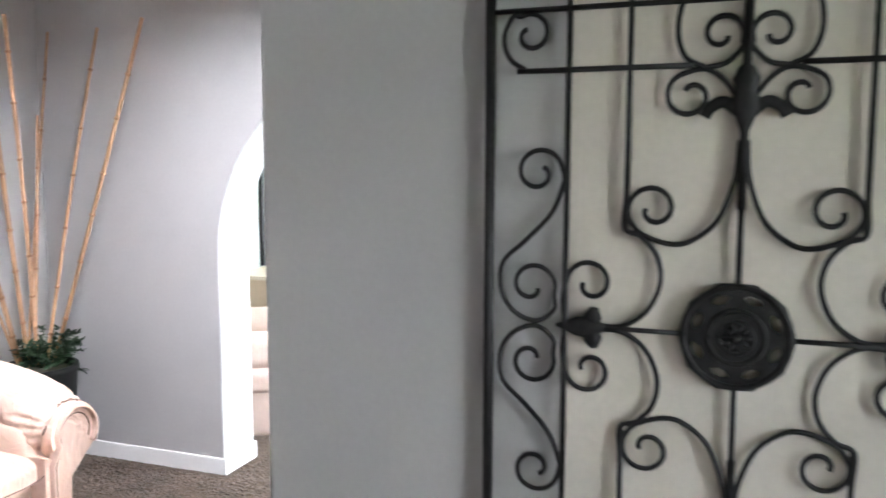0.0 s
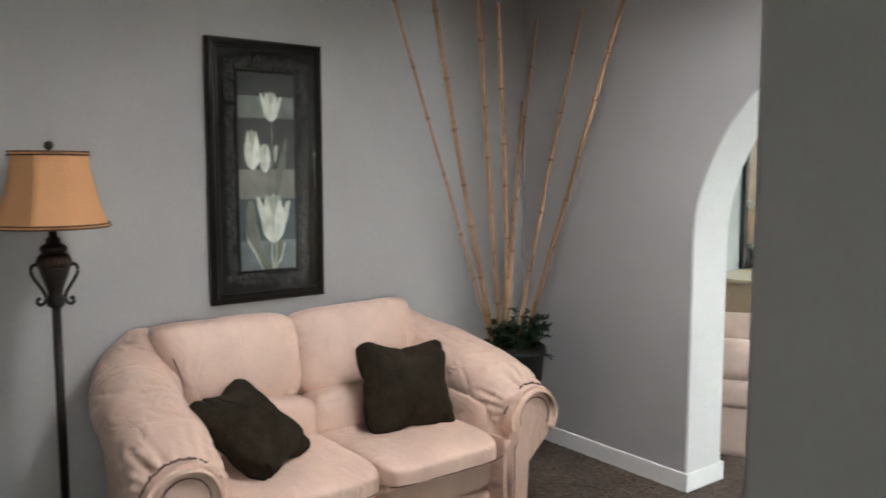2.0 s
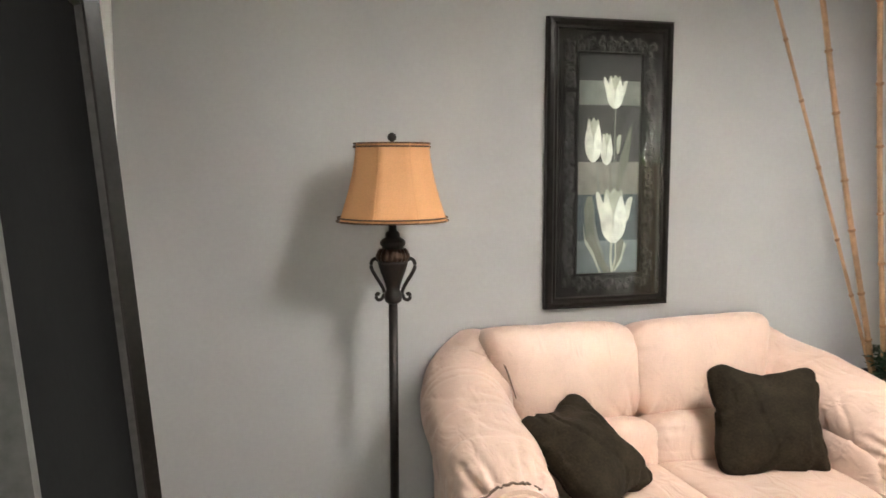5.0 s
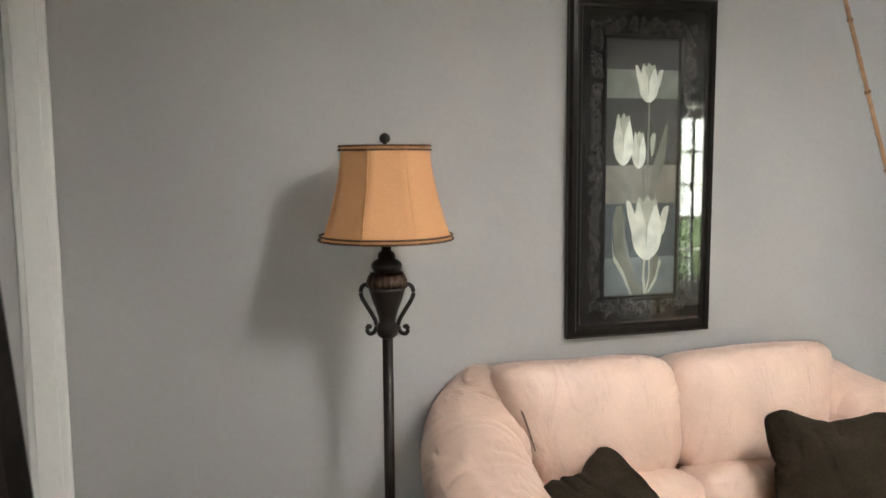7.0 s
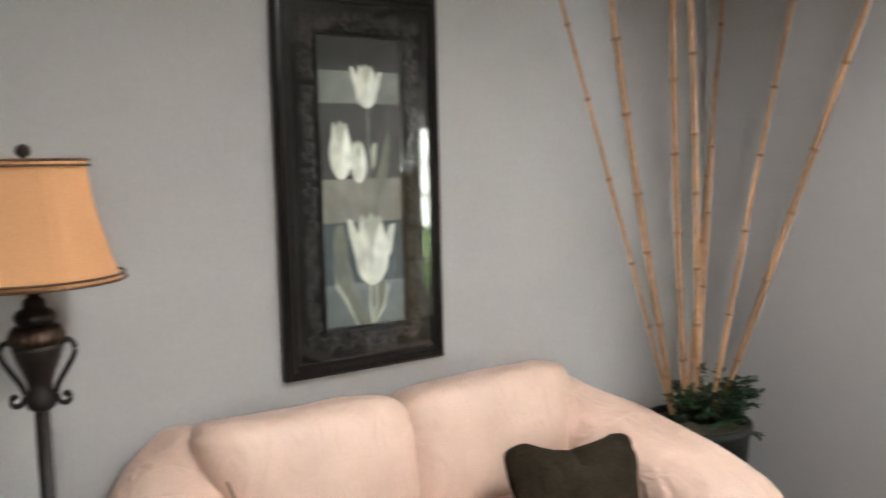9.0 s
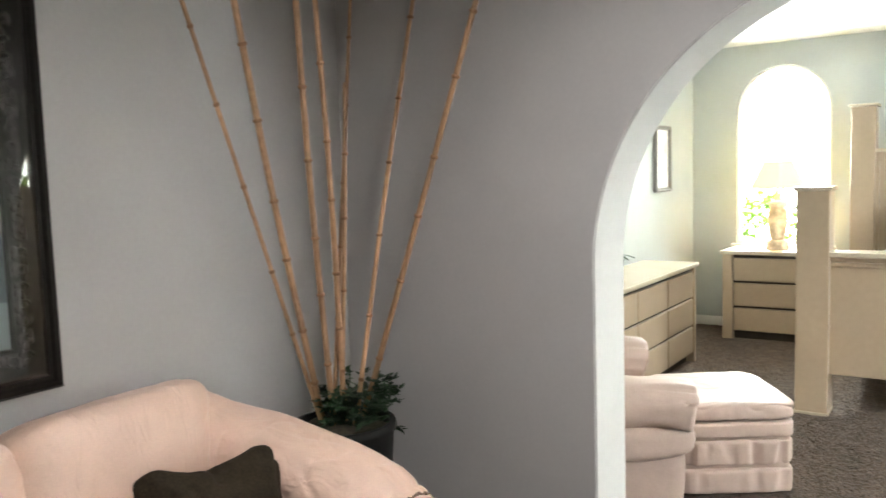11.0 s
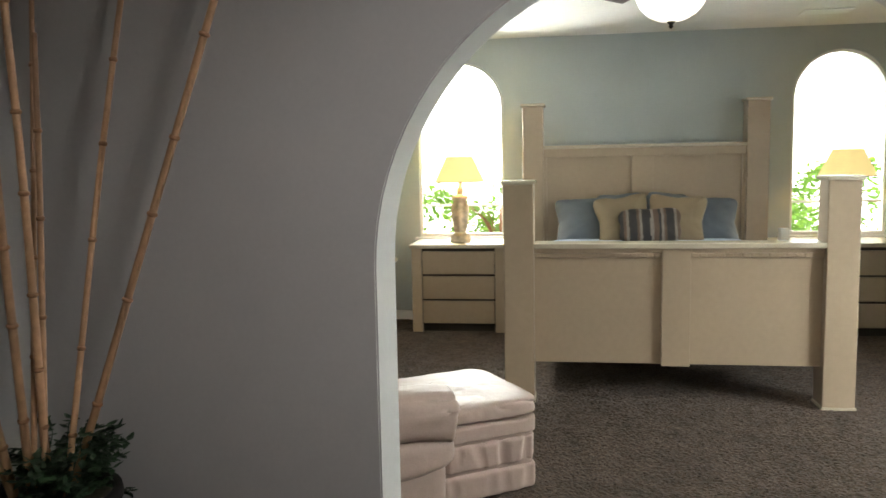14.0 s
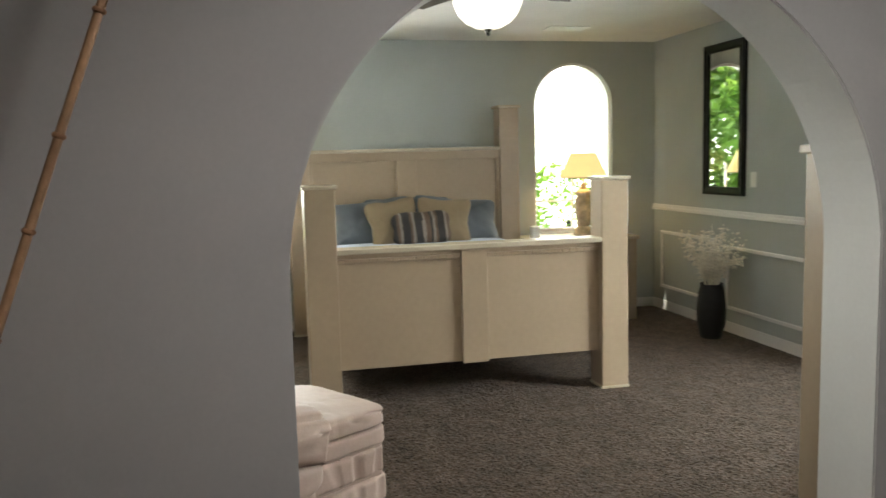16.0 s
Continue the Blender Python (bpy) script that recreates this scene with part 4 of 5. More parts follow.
def iron_panel():
    g = thing("iron_wall_panel", (1.213, -0.437, 1.261), "black wrought-iron scroll panel hung on the wall", "wall decoration")
    W, HT = 0.474, 0.66

    def bar(y0, z0, y1, z1, r=0.0055, name="bar"):
        part(name, sweep([(0, y0, z0), (0, y1, z1)], (r, r), 8, up=(1, 0, 0)), M_IRON, g, smooth=True)

    def curl(points, name="scroll"):
        for sy in (1, -1):
            for sz in (1, -1):
                part(name, sweep(smooth_path([(0.002, y * sy, z * sz) for y, z in points], 5), (0.0052, 0.0052), 8, up=(1, 0, 0)), M_IRON, g, smooth=True)

    def spiral(cy, cz, r, a0, turns, way, tail=()):
        pts = []
        n = int(10 * turns) + 4
        for i in range(n + 1):
            f = i / n
            a = radians(a0) + way * f * turns * 2 * math.pi
            q = r * (1 - 0.72 * f ** 1.3)
            pts.append((cy + q * math.cos(a), cz + q * math.sin(a)))
        return [*tail, *pts]
    for sy in (1, -1):
        bar(sy * W, -HT, sy * W, HT, 0.011, "frame_bar")
        bar(sy * 0.318, -HT, sy * 0.318, HT)
        bar(sy * 0.204, 0.19, sy * 0.204, HT)
        bar(sy * 0.204, -HT, sy * 0.204, -0.19)
        bar(sy * 0.10, 0, sy * 0.265, 0, 0.005)
    for sz in (1, -1):
        bar(-W, sz * HT, W, sz * HT, 0.011, "frame_bar")
        bar(0.09, sz * 0.495, W - 0.055, sz * 0.495)
        bar(-0.09, sz * 0.495, -W + 0.055, sz * 0.495)
        bar(-W, sz * 0.61, W, sz * 0.61)
        bar(0, sz * 0.095, 0, sz * 0.235)
        bar(0, sz * 0.235, 0, sz * HT, 0.008)
    # heart scrolls beside the lily, each half: up from the stem, out and into a curl
    curl([(0.006, 0.36), (0.012, 0.29), (0.040, 0.215), (0.085, 0.175), (0.125, 0.168), (0.175, 0.185)] + spiral(0.155, 0.232, 0.047, -30, 1.1, 1))
    # scrolls sweeping from the side rosette round the corner
    curl([(0.255, 0.004), (0.205, 0.006), (0.160, 0.040), (0.138, 0.095), (0.146, 0.145), (0.175, 0.180), (0.206, 0.195), (0.205, 0.25)])
    # side s-scrolls between the frame and the first bar
    curl(spiral(0.385, 0.075, 0.045, 0, 1.0, 1, tail=[(0.318, 0.30), (0.345, 0.225), (0.40, 0.165), (0.445, 0.12), (0.447, 0.06), (0.42, 0.02), (0.375, 0.005), (0.34, 0.03)])[:8] + spiral(0.385, 0.075, 0.048, 200, 1.0, -1))
    curl([(0.322, 0.285)] + spiral(0.374, 0.300, 0.047, 165, 1.1, -1))
    # small curls either side of the side rosette
    curl([(0.318, 0.01), (0.322, 0.05)] + spiral(0.270, 0.085, 0.046, 5, 1.0, 1))
    # lily curls
    curl([(0.012, 0.435), (0.040, 0.470), (0.070, 0.488), (0.105, 0.482)] + spiral(0.095, 0.442, 0.042, 40, 1.0, -1))
    curl([(0.070, 0.490), (0.105, 0.510), (0.120, 0.555), (0.112, 0.61), (0.08, 0.65)])
    curl([(0.070, 0.490), (0.035, 0.498), (0.008, 0.525)] + spiral(0.044, 0.548, 0.038, 200, 1.0, -1))
    # corner curls
    curl([(0.40, 0.495), (0.435, 0.52), (0.447, 0.56), (0.43, 0.60)] + spiral(0.395, 0.565, 0.040, 60, 1.0, 1))
    # central medallion
    rim = [(0.103 * (1 - 0.03 * (i % 2)) * math.cos(radians(i * 18)), 0.103 * (1 - 0.03 * (i % 2)) * math.sin(radians(i * 18))) for i in range(20)]
    slots = []
    for k in range(8):
        a = radians(k * 45 + 22)
        c, s = math.cos(a), math.sin(a)
        slots.append([(0.071 * c - u * s + v * c, 0.071 * s + u * c + v * s) for u, v in ((-0.018, 0.002), (-0.008, 0.010), (0.008, 0.010), (0.018, 0.002), (0.006, -0.006), (-0.006, -0.006))])
    med = part("medallion", moved(slab(rim, -0.010, slots), Matrix.Translation((0.004, 0, 0)) @ TO_YZ), M_IRON, g)
    for r0, w in ((0.094, 0.006), (0.050, 0.005), (0.030, 0.004)):
        part("ring", sweep([(-0.006, r0 * math.cos(radians(i * 10)), r0 * math.sin(radians(i * 10))) for i in range(37)], (w, w), 8, up=(1, 0, 0)), M_IRON, med, smooth=True)
    for k in range(10):
        a = radians(k * 36)
        part("petal", sweep([(-0.008, q * math.cos(a), q * math.sin(a)) for q in (0.008, 0.018, 0.028)], [(0.003, 0.003), (0.006, 0.004), (0.002, 0.002)], 6, up=(1, 0, 0)), M_IRON, med, smooth=True)
    part("boss", moved(lathe([(0.012, 0.0), (0.010, 0.008), (0.003, 0.012)], 16), pose(-0.006, 0, 0, 0, -90, 0)), M_IRON, med, smooth=True)
    for sz in (1, -1):
        lily = part("lily", moved(lathe([(0.004, 0.34), (0.008, 0.375), (0.017, 0.40), (0.026, 0.42), (0.024, 0.435), (0.018, 0.45), (0.024, 0.467), (0.015, 0.487), (0.003, 0.50)], 12), Matrix.Diagonal((0.6, 1, sz, 1))), M_IRON, g, smooth=True)
        for sy in (1, -1):
            part("lily_petal", sweep(smooth_path([(0, sy * 0.005, sz * 0.405), (0, sy * 0.035, sz * 0.428), (0, sy * 0.060, sz * 0.418), (0, sy * 0.070, sz * 0.402)], 4), (0.011, 0.006), 8, up=(1, 0, 0)), M_IRON, lily, smooth=True)
    for sy in (1, -1):
        ro = part("side_rosette", moved(lathe([(0.003, -0.055), (0.008, -0.04), (0.018, -0.02), (0.022, 0.0), (0.018, 0.02), (0.010, 0.035), (0.002, 0.05)], 12), pose(0, sy * 0.28, 0, 90) @ Matrix.Diagonal((0.6, 1, 1, 1))), M_IRON, g, smooth=True)
        for sz in (1, -1):
            part("rosette_petal", sweep([(0, sy * 0.268, 0), (-0.004, sy * 0.262, sz * 0.022), (0, sy * 0.260, sz * 0.040)], [(0.014, 0.006), (0.018, 0.008), (0.008, 0.005)], 8, up=(1, 0, 0)), M_IRON, ro, smooth=True)


iron_panel()


def leaning_mirror():
    m = thing("leaning_framed_panel", (-0.060, 0.90, 0), "tall dark framed black glass panel leaning on the wall", "leaning panel")
    tilt = Matrix.Rotation(radians(-4.5), 4, "Y")
    L, HT = 0.90, 1.82

    def ring(profile):
        bm = bmesh.new()
        rings = [[bm.verts.new((d, y, z)) for y, z in ((i, i), (L - i, i), (L - i, HT - i), (i, HT - i))] for i, d in profile]
        for a, b in zip(rings, rings[1:]):
            for k in range(4):
                bm.faces.new((a[k], a[(k + 1) % 4], b[(k + 1) % 4], b[k]))
        return moved(bm, tilt)
    # rim and band greyed as lit faces, cove black as the shaded one
    fr = part("frame", ring([(0, -0.035), (0, 0.006), (0.014, 0.008)]), M_MFRAME, m, "dark outer rim, greyed as its lit face")
    part("cove", ring([(0.014, 0.008), (0.032, -0.016), (0.050, -0.026)]), M_BLACKWOOD, fr)
    part("inner_band", ring([(0.050, -0.026), (0.078, -0.014), (0.082, -0.0265)]), M_MFRAME, fr)
    part("backing", moved(box(-0.034, -0.030, 0.005, L - 0.005, 0.005, HT - 0.005), tilt), M_BLACKWOOD, m)
    part("black_glass", moved(box(-0.030, -0.0265, 0.080, L - 0.080, 0.080, HT - 0.080), tilt), M_BLACKGLASS, m)


leaning_mirror()

# ---- bedroom things ----


def bed():
    b = thing("bed", (6.6, 0.77, 0), "beige panelled wooden four-post bed", "bed")
    for x, top, s in ((-1.065, 1.30, 0.088), (1.125, 1.885, 0.088)):
        for y in (0.905, -0.885 if x < 0 else -0.915):
            post = part("post", box(x - s, x + s, y - s, y + s, 0.012, top, 0.006), M_BEIGE, b)
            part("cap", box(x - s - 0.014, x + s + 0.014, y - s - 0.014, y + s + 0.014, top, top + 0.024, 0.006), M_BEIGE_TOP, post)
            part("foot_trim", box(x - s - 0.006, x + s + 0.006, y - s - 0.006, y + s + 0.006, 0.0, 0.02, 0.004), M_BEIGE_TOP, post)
    # footboard
    f = part("footboard", box(-1.10, -1.04, -0.83, 0.82, 0.24, 0.90, 0.004), M_BEIGE, b)
    part("centre_stile", box(-1.128, -1.10, -0.075, 0.085, 0.233, 0.915, 0.003), M_BEIGE, f)
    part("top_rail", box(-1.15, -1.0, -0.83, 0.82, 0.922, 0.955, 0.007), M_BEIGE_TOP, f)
    part("upper_rail", box(-1.118, -1.03, -0.83, 0.82, 0.895, 0.922, 0.004), M_BEIGE, f)
    for y0, y1 in ((0.085, 0.82), (-0.83, -0.075)):
        part("bead", box(-1.116, -1.10, y0, y1, 0.868, 0.895, 0.005), M_BEIGE, f)
        n = 16
        for k in range(n):
            y = y0 + (k + 0.5) * (y1 - y0) / n
            part("dentil", box(-1.122, -1.10, y - 0.018, y + 0.018, 0.872, 0.894, 0.002), M_BEIGE, f)
    # headboard
    h = part("headboard", box(1.10, 1.16, -0.83, 0.82, 0.25, 1.50, 0.004), M_BEIGE, b)
    part("top_rail", box(1.04, 1.18, -0.83, 0.82, 1.525, 1.555, 0.007), M_BEIGE_TOP, h)
    part("upper_rail", box(1.062, 1.15, -0.83, 0.82, 1.455, 1.525, 0.003), M_BEIGE, h)
    part("centre_stile", box(1.066, 1.10, -0.09, 0.085, 0.6, 1.46, 0.003), M_BEIGE, h)
    for y0, y1 in ((-0.83, -0.80), (0.79, 0.82)):
        part("side_stile", box(1.066, 1.10, y0, y1, 0.6, 1.46, 0.004), M_BEIGE, h)
    for y in (0.80, -0.81):
        part("side_rail", box(-1.04, 1.10, y - 0.02, y + 0.02, 0.24, 0.50, 0.004), M_BEIGE, b)
    part("slat_base", box(-1.03, 1.09, -0.78, 0.78, 0.30, 0.34), M_BEIGE, b)
    part("mattress", moved(cushion(2.06, 1.54, 0.40, 8, 0.006, 4, 14), pose(0.02, -0.005, 0.53)), M_SHEET, b, smooth=True)
    q = cushion(1.98, 1.56, 0.24, 7, 0.012, 6, 22, 4)
    part("quilt", moved(q, pose(-0.03, -0.005, 0.685)), M_SHEET, b, "pale blue sheet, slightly rumpled", smooth=True)


bed()


def bed_pillow(name, size, at, rot, m, label, seed, group):
    p = new(name, mesh(name, cushion(*size, 7.5, 0.010, 6, 30, seed, pinch=0.55, crease=0.005), m, True))
    p.matrix_basis = pose(*at, *rot)
    return tagged(p, label, "pillow", group)


bed_pillow("bed_pillow", (0.70, 0.44, 0.20), (7.42, 1.125, 0.930), (54, -5, -92), M_BLUE, "slate blue bed pillow against the headboard", 2, "bed pillows")
bed_pillow("bed_pillow", (0.70, 0.44, 0.20), (7.42, 0.405, 0.930), (54, 6, -88), M_BLUE, "slate blue bed pillow against the headboard", 3, "bed pillows")
bed_pillow("bed_pillow", (0.72, 0.42, 0.20), (7.57, 0.78, 0.925), (66, 0, -90), M_BLUE, "slate blue bed pillow behind the tan pillows", 8, "bed pillows")
bed_pillow("cushion", (0.41, 0.40, 0.16), (7.26, 0.950, 0.945), (62, -7, -84), M_TAN, "tan fabric cushion on the bed", 4, "tan cushions on the bed")
bed_pillow("cushion", (0.42, 0.40, 0.16), (7.26, 0.545, 0.945), (60, 4, -98), M_TAN, "tan fabric cushion on the bed", 5, "tan cushions on the bed")

# striped bolster: one cushion with a woven stripe by face
bm = cushion(0.48, 0.27, 0.15, 3.6, 0.008, 6, 46, 7, pinch=0.5)
STRIPES = [0, 0, 1, 2, 0, 0, 0, 1, 2, 0, 0, 0, 2, 1, 1, 0, 2, 1, 0, 0, 0, 2, 1, 1]
for fc in bm.faces:
    fc.material_index = STRIPES[min(23, max(0, int((fc.calc_center_median().x / 0.48 + 0.5) * 24)))]
bol = new("striped_cushion", mesh("striped_cushion", bm, [M_DARKSTRIPE, M_BROWNSTRIPE, M_GREYSTRIPE], True))
bol.matrix_basis = pose(7.12, 0.76, 0.92, 66, -2, -90)
tagged(bol, "charcoal, brown and silver striped lumbar cushion on the bed", "pillow")


def drawer_unit(name, x0, x1, y0, y1, top, face, cols, rows, label, category, group="", plinth=0.07, side=0.085):
    """A chest; face: the side on which the drawers are, '-x' or '-y'."""
    w, d = (y1 - y0, x1 - x0) if face in ("-x", "+x") else (x1 - x0, y1 - y0)
    u = thing(name, ((x0 + x1) / 2, (y0 + y1) / 2, 0), label, category, group, turn={"-x": -90, "+x": 90}.get(face, 0))
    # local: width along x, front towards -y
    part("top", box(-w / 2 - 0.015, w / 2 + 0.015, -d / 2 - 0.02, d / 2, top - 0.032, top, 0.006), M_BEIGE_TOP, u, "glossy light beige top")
    for s in (-1, 1):
        xs = sorted((s * w / 2, s * (w / 2 - side)))
        part("side", box(xs[0], xs[1], -d / 2, d / 2, 0.0, top - 0.032, 0.005), M_BEIGE, u)
    iw = w - 2 * side
    # carcass and plinth coloured dark for the shade between and under the drawers
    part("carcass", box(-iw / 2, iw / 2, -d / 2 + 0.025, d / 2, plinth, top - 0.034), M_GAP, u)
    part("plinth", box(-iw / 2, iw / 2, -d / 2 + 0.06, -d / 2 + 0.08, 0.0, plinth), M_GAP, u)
    rh = (top - 0.05 - plinth) / rows
    cw = iw / cols
    for c in range(cols):
        for r in range(rows):
            a, z = -iw / 2 + c * cw, plinth + r * rh
            part("drawer", box(a + 0.006, a + cw - 0.006, -d / 2 + 0.004, -d / 2 + 0.03, z + 0.008, z + rh - 0.010, 0.006), M_BEIGE, u)
    return u


drawer_unit("nightstand", 7.37, 7.86, 1.90, 2.69, 0.75, "-x", 1, 3, "beige lacquered three-drawer nightstand under the window", "nightstand", "nightstands beside the bed")
drawer_unit("nightstand", 7.37, 7.86, -1.22, -0.26, 0.75, "-x", 1, 3, "beige lacquered three-drawer nightstand under the window", "nightstand", "nightstands beside the bed")
drawer_unit("dresser", 4.66, 6.475, 2.642, 3.06, 0.75, "-y", 3, 3, "long beige lacquered dresser against the wall", "dresser", side=0.05)
drawer_unit("tall_chest", 3.27, 3.52, -0.98, 0.018, 1.47, "+x", 1, 5, "tall beige lacquered chest beside the archway", "chest")


def table_lamp(y):
    l = thing("table_lamp", (7.61, y, 0.75), "carved ivory ceramic table lamp with a lit yellow shade", "lamp", "lamps on the nightstands")
    part("base", lathe([(0.085, 0), (0.09, 0.012), (0.078, 0.03), (0.086, 0.045), (0.07, 0.065), (0.055, 0.08)], 32), M_CERAMIC, l, smooth=True)
    part("body", lathe([(0.052, 0.08), (0.06, 0.12), (0.074, 0.20), (0.078, 0.27), (0.068, 0.32), (0.055, 0.345), (0.07, 0.365), (0.078, 0.385), (0.05, 0.40), (0.032, 0.41)], 40, wave=6, depth=0.06), M_CERAMIC, l, smooth=True)
    part("neck", lathe([(0.03, 0.405), (0.025, 0.44), (0.032, 0.45), (0.012, 0.47), (0.010, 0.52)], 20), M_CERAMIC, l, smooth=True)
    bm = bmesh.new()
    lo = [bm.verts.new((0.215 * math.cos(i * math.pi / 20), 0.215 * math.sin(i * math.pi / 20), 0.515)) for i in range(40)]
    hi = [bm.verts.new((0.115 * math.cos(i * math.pi / 20), 0.115 * math.sin(i * math.pi / 20), 0.73)) for i in range(40)]
    for i in range(40):
        bm.faces.new((lo[i], lo[(i + 1) % 40], hi[(i + 1) % 40], hi[i]))
    sh = part("shade", bm, M_YSHADE, l, "lit pale yellow shade", smooth=True)
    part("shade_rim", sweep([(0.216 * math.cos(i * math.pi / 20), 0.216 * math.sin(i * math.pi / 20), 0.515) for i in range(41)], (0.003, 0.004), 6), M_TAN, sh)


table_lamp(2.30)
table_lamp(-0.82)
box_ob = new("tissue_box", mesh("tissue_box", box(-0.035, 0.035, -0.035, 0.035, 0, 0.11, 0.008), M_PLASTIC))
box_ob.location = (7.5, -0.32, 0.75)
tagged(box_ob, "small cream box standing on the nightstand", "box")


def chaise():
    c = thing("chaise_chair", (3.87, 2.42, 0), "pale beige upholstered chaise armchair with a tufted footrest", "armchair", turn=33)
    # local: the front points to -y
    part("seat", cushion(0.62, 0.78, 0.20, 5, 0.010, 6, 14, 1), M_LEATHER2, c, smooth=True, at=pose(0.05, 0.05, 0.34))
    part("base", box(-0.27, 0.37, -0.32, 0.42, 0.02, 0.27, 0.03), M_LEATHER2, c, smooth=True)
    part("back_cushion", cushion(0.66, 0.28, 0.36, 3.4, 0.02, 5, 20, 2), M_LEATHER2, c, smooth=True, at=pose(0.05, 0.44, 0.36, -14))
    for sg, x in ((-1, -0.37), (1, 0.47)):
        part("arm_body", cushion(0.20, 0.68, 0.42, 7, 0.005, 6, 10, sg + 4), M_LEATHER2, c, smooth=True, at=pose(x, -0.04, 0.21))
        part("arm_roll", cushion(0.26, 0.74, 0.17, 3.4, 0.006, 6, 20, sg + 9), M_LEATHER2, c, smooth=True, at=pose(x, -0.06, 0.335))
        path = smooth_path([(x, -0.43, 0.462), (x, -0.32, 0.480), (x, 0.0, 0.485), (x, 0.26, 0.480)], 8)
        bm = sweep(path, [(0.135 * min(1, (k + 0.5) / 3) ** 0.5, 0.105 * min(1, (k + 0.5) / 3) ** 0.5) for k in range(len(path))], 48, power=2.4, rough=0.06)
        for v in bm.verts:
            # gathers drawn towards the front of the pad
            near = max(0.0, 1 - (v.co.y + 0.42) / 0.28)
            turn = math.atan2(v.co.z - 0.46, v.co.x - x)
            v.co.z -= 0.040 * near * max(0.0, noise.noise(Vector((turn * 5, sg * 2.0, v.co.y * 4))))
            v.co.x -= 0.022 * near * noise.noise(Vector((turn * 5, sg * 2.0 + 4, v.co.y * 4))) * math.copysign(1, v.co.x - x)
        part("arm_pad", bm, M_LEATHER2, c, smooth=True)
    # footrest, in rolls
    part("footrest_top", cushion(0.59, 0.55, 0.085, 7, 0.008, 9, 40, 9, crown=0.10, crease=0.009), M_LEATHER2, c, smooth=True, at=pose(0.05, -0.66, 0.385))
    part("footrest_core", box(-0.22, 0.32, -0.905, -0.36, 0.03, 0.33, 0.02), M_LEATHER2, c)
    for k, (z0, z1, tuft) in enumerate(((0.262, 0.345, 0.002), (0.135, 0.262, 0.028), (0.01, 0.135, 0.016))):
        bm = cushion(0.58, 0.54, z1 - z0, 9, 0.0, 5, 52, k)
        for v in bm.verts:
            if tuft > 0.005:
                # narrow upright folds, unevenly spaced
                for axis in (0, 1):
                    along = v.co[1 - axis]
                    fold = max(0.0, noise.noise(Vector((along * 17, k * 3.0 + axis * 5, v.co.z * 3)))) ** 0.8
                    v.co[axis] -= math.copysign(tuft * fold * max(0.0, 1 - (v.co.z / (z1 - z0) * 1.7) ** 4), v.co[axis])
            v.co.z += 0.004 * noise.noise(v.co * 14)
        part("footrest_roll", bm, M_LEATHER2, c, smooth=True, at=pose(0.05, -0.66, (z0 + z1) / 2))


chaise()


def wall_mirror(name, x0, x1, z0, z1, wall_y, face, label, thick, m, category, inner):
    """A framed flat thing on a wall; face: +1 looks towards +y, -1 towards -y."""
    t = thing(name, ((x0 + x1) / 2, wall_y, z0), label, category)
    w, h = x1 - x0, z1 - z0
    bm = frame_ring(-w / 2, w / 2, 0, h, [(0, 0), (0, 0.028), (thick * 0.3, 0.036), (thick * 0.75, 0.026), (thick, 0.028), (thick + 0.004, 0.012)])
    if face > 0:
        bm = moved(bm, Matrix.Diagonal((1, -1, 1, 1)))
    part("frame", bm, m, t)
    y = sorted((face * 0.006, face * 0.014))
    part(inner[0], box(-w / 2 + thick, w / 2 - thick, y[0], y[1], thick, h - thick), inner[1], t)
    return t


wall_mirror("wall_mirror", 6.44, 7.02, 1.11, 2.32, -1.67, 1, "tall black framed mirror on the wall", 0.065, M_BLACKWOOD, "mirror", ("mirror_glass", M_MIRROR))
wp = wall_mirror("framed_picture", 6.86, 7.22, 1.26, 1.80, 3.10, -1, "small framed pale print on the wall", 0.03, M_GREYFRAME, "picture", ("print", M_PLASTIC))
part("print_centre", box(-0.09, 0.09, -0.0165, -0.0155, 0.14, 0.40), M_ART[8], wp)
wall_mirror("dresser_mirror", 5.16, 6.10, 0.75, 1.86, 3.095, -1, "large dark framed mirror standing on the dresser", 0.045, M_BLACKWOOD, "mirror", ("mirror_glass", M_MIRROR))


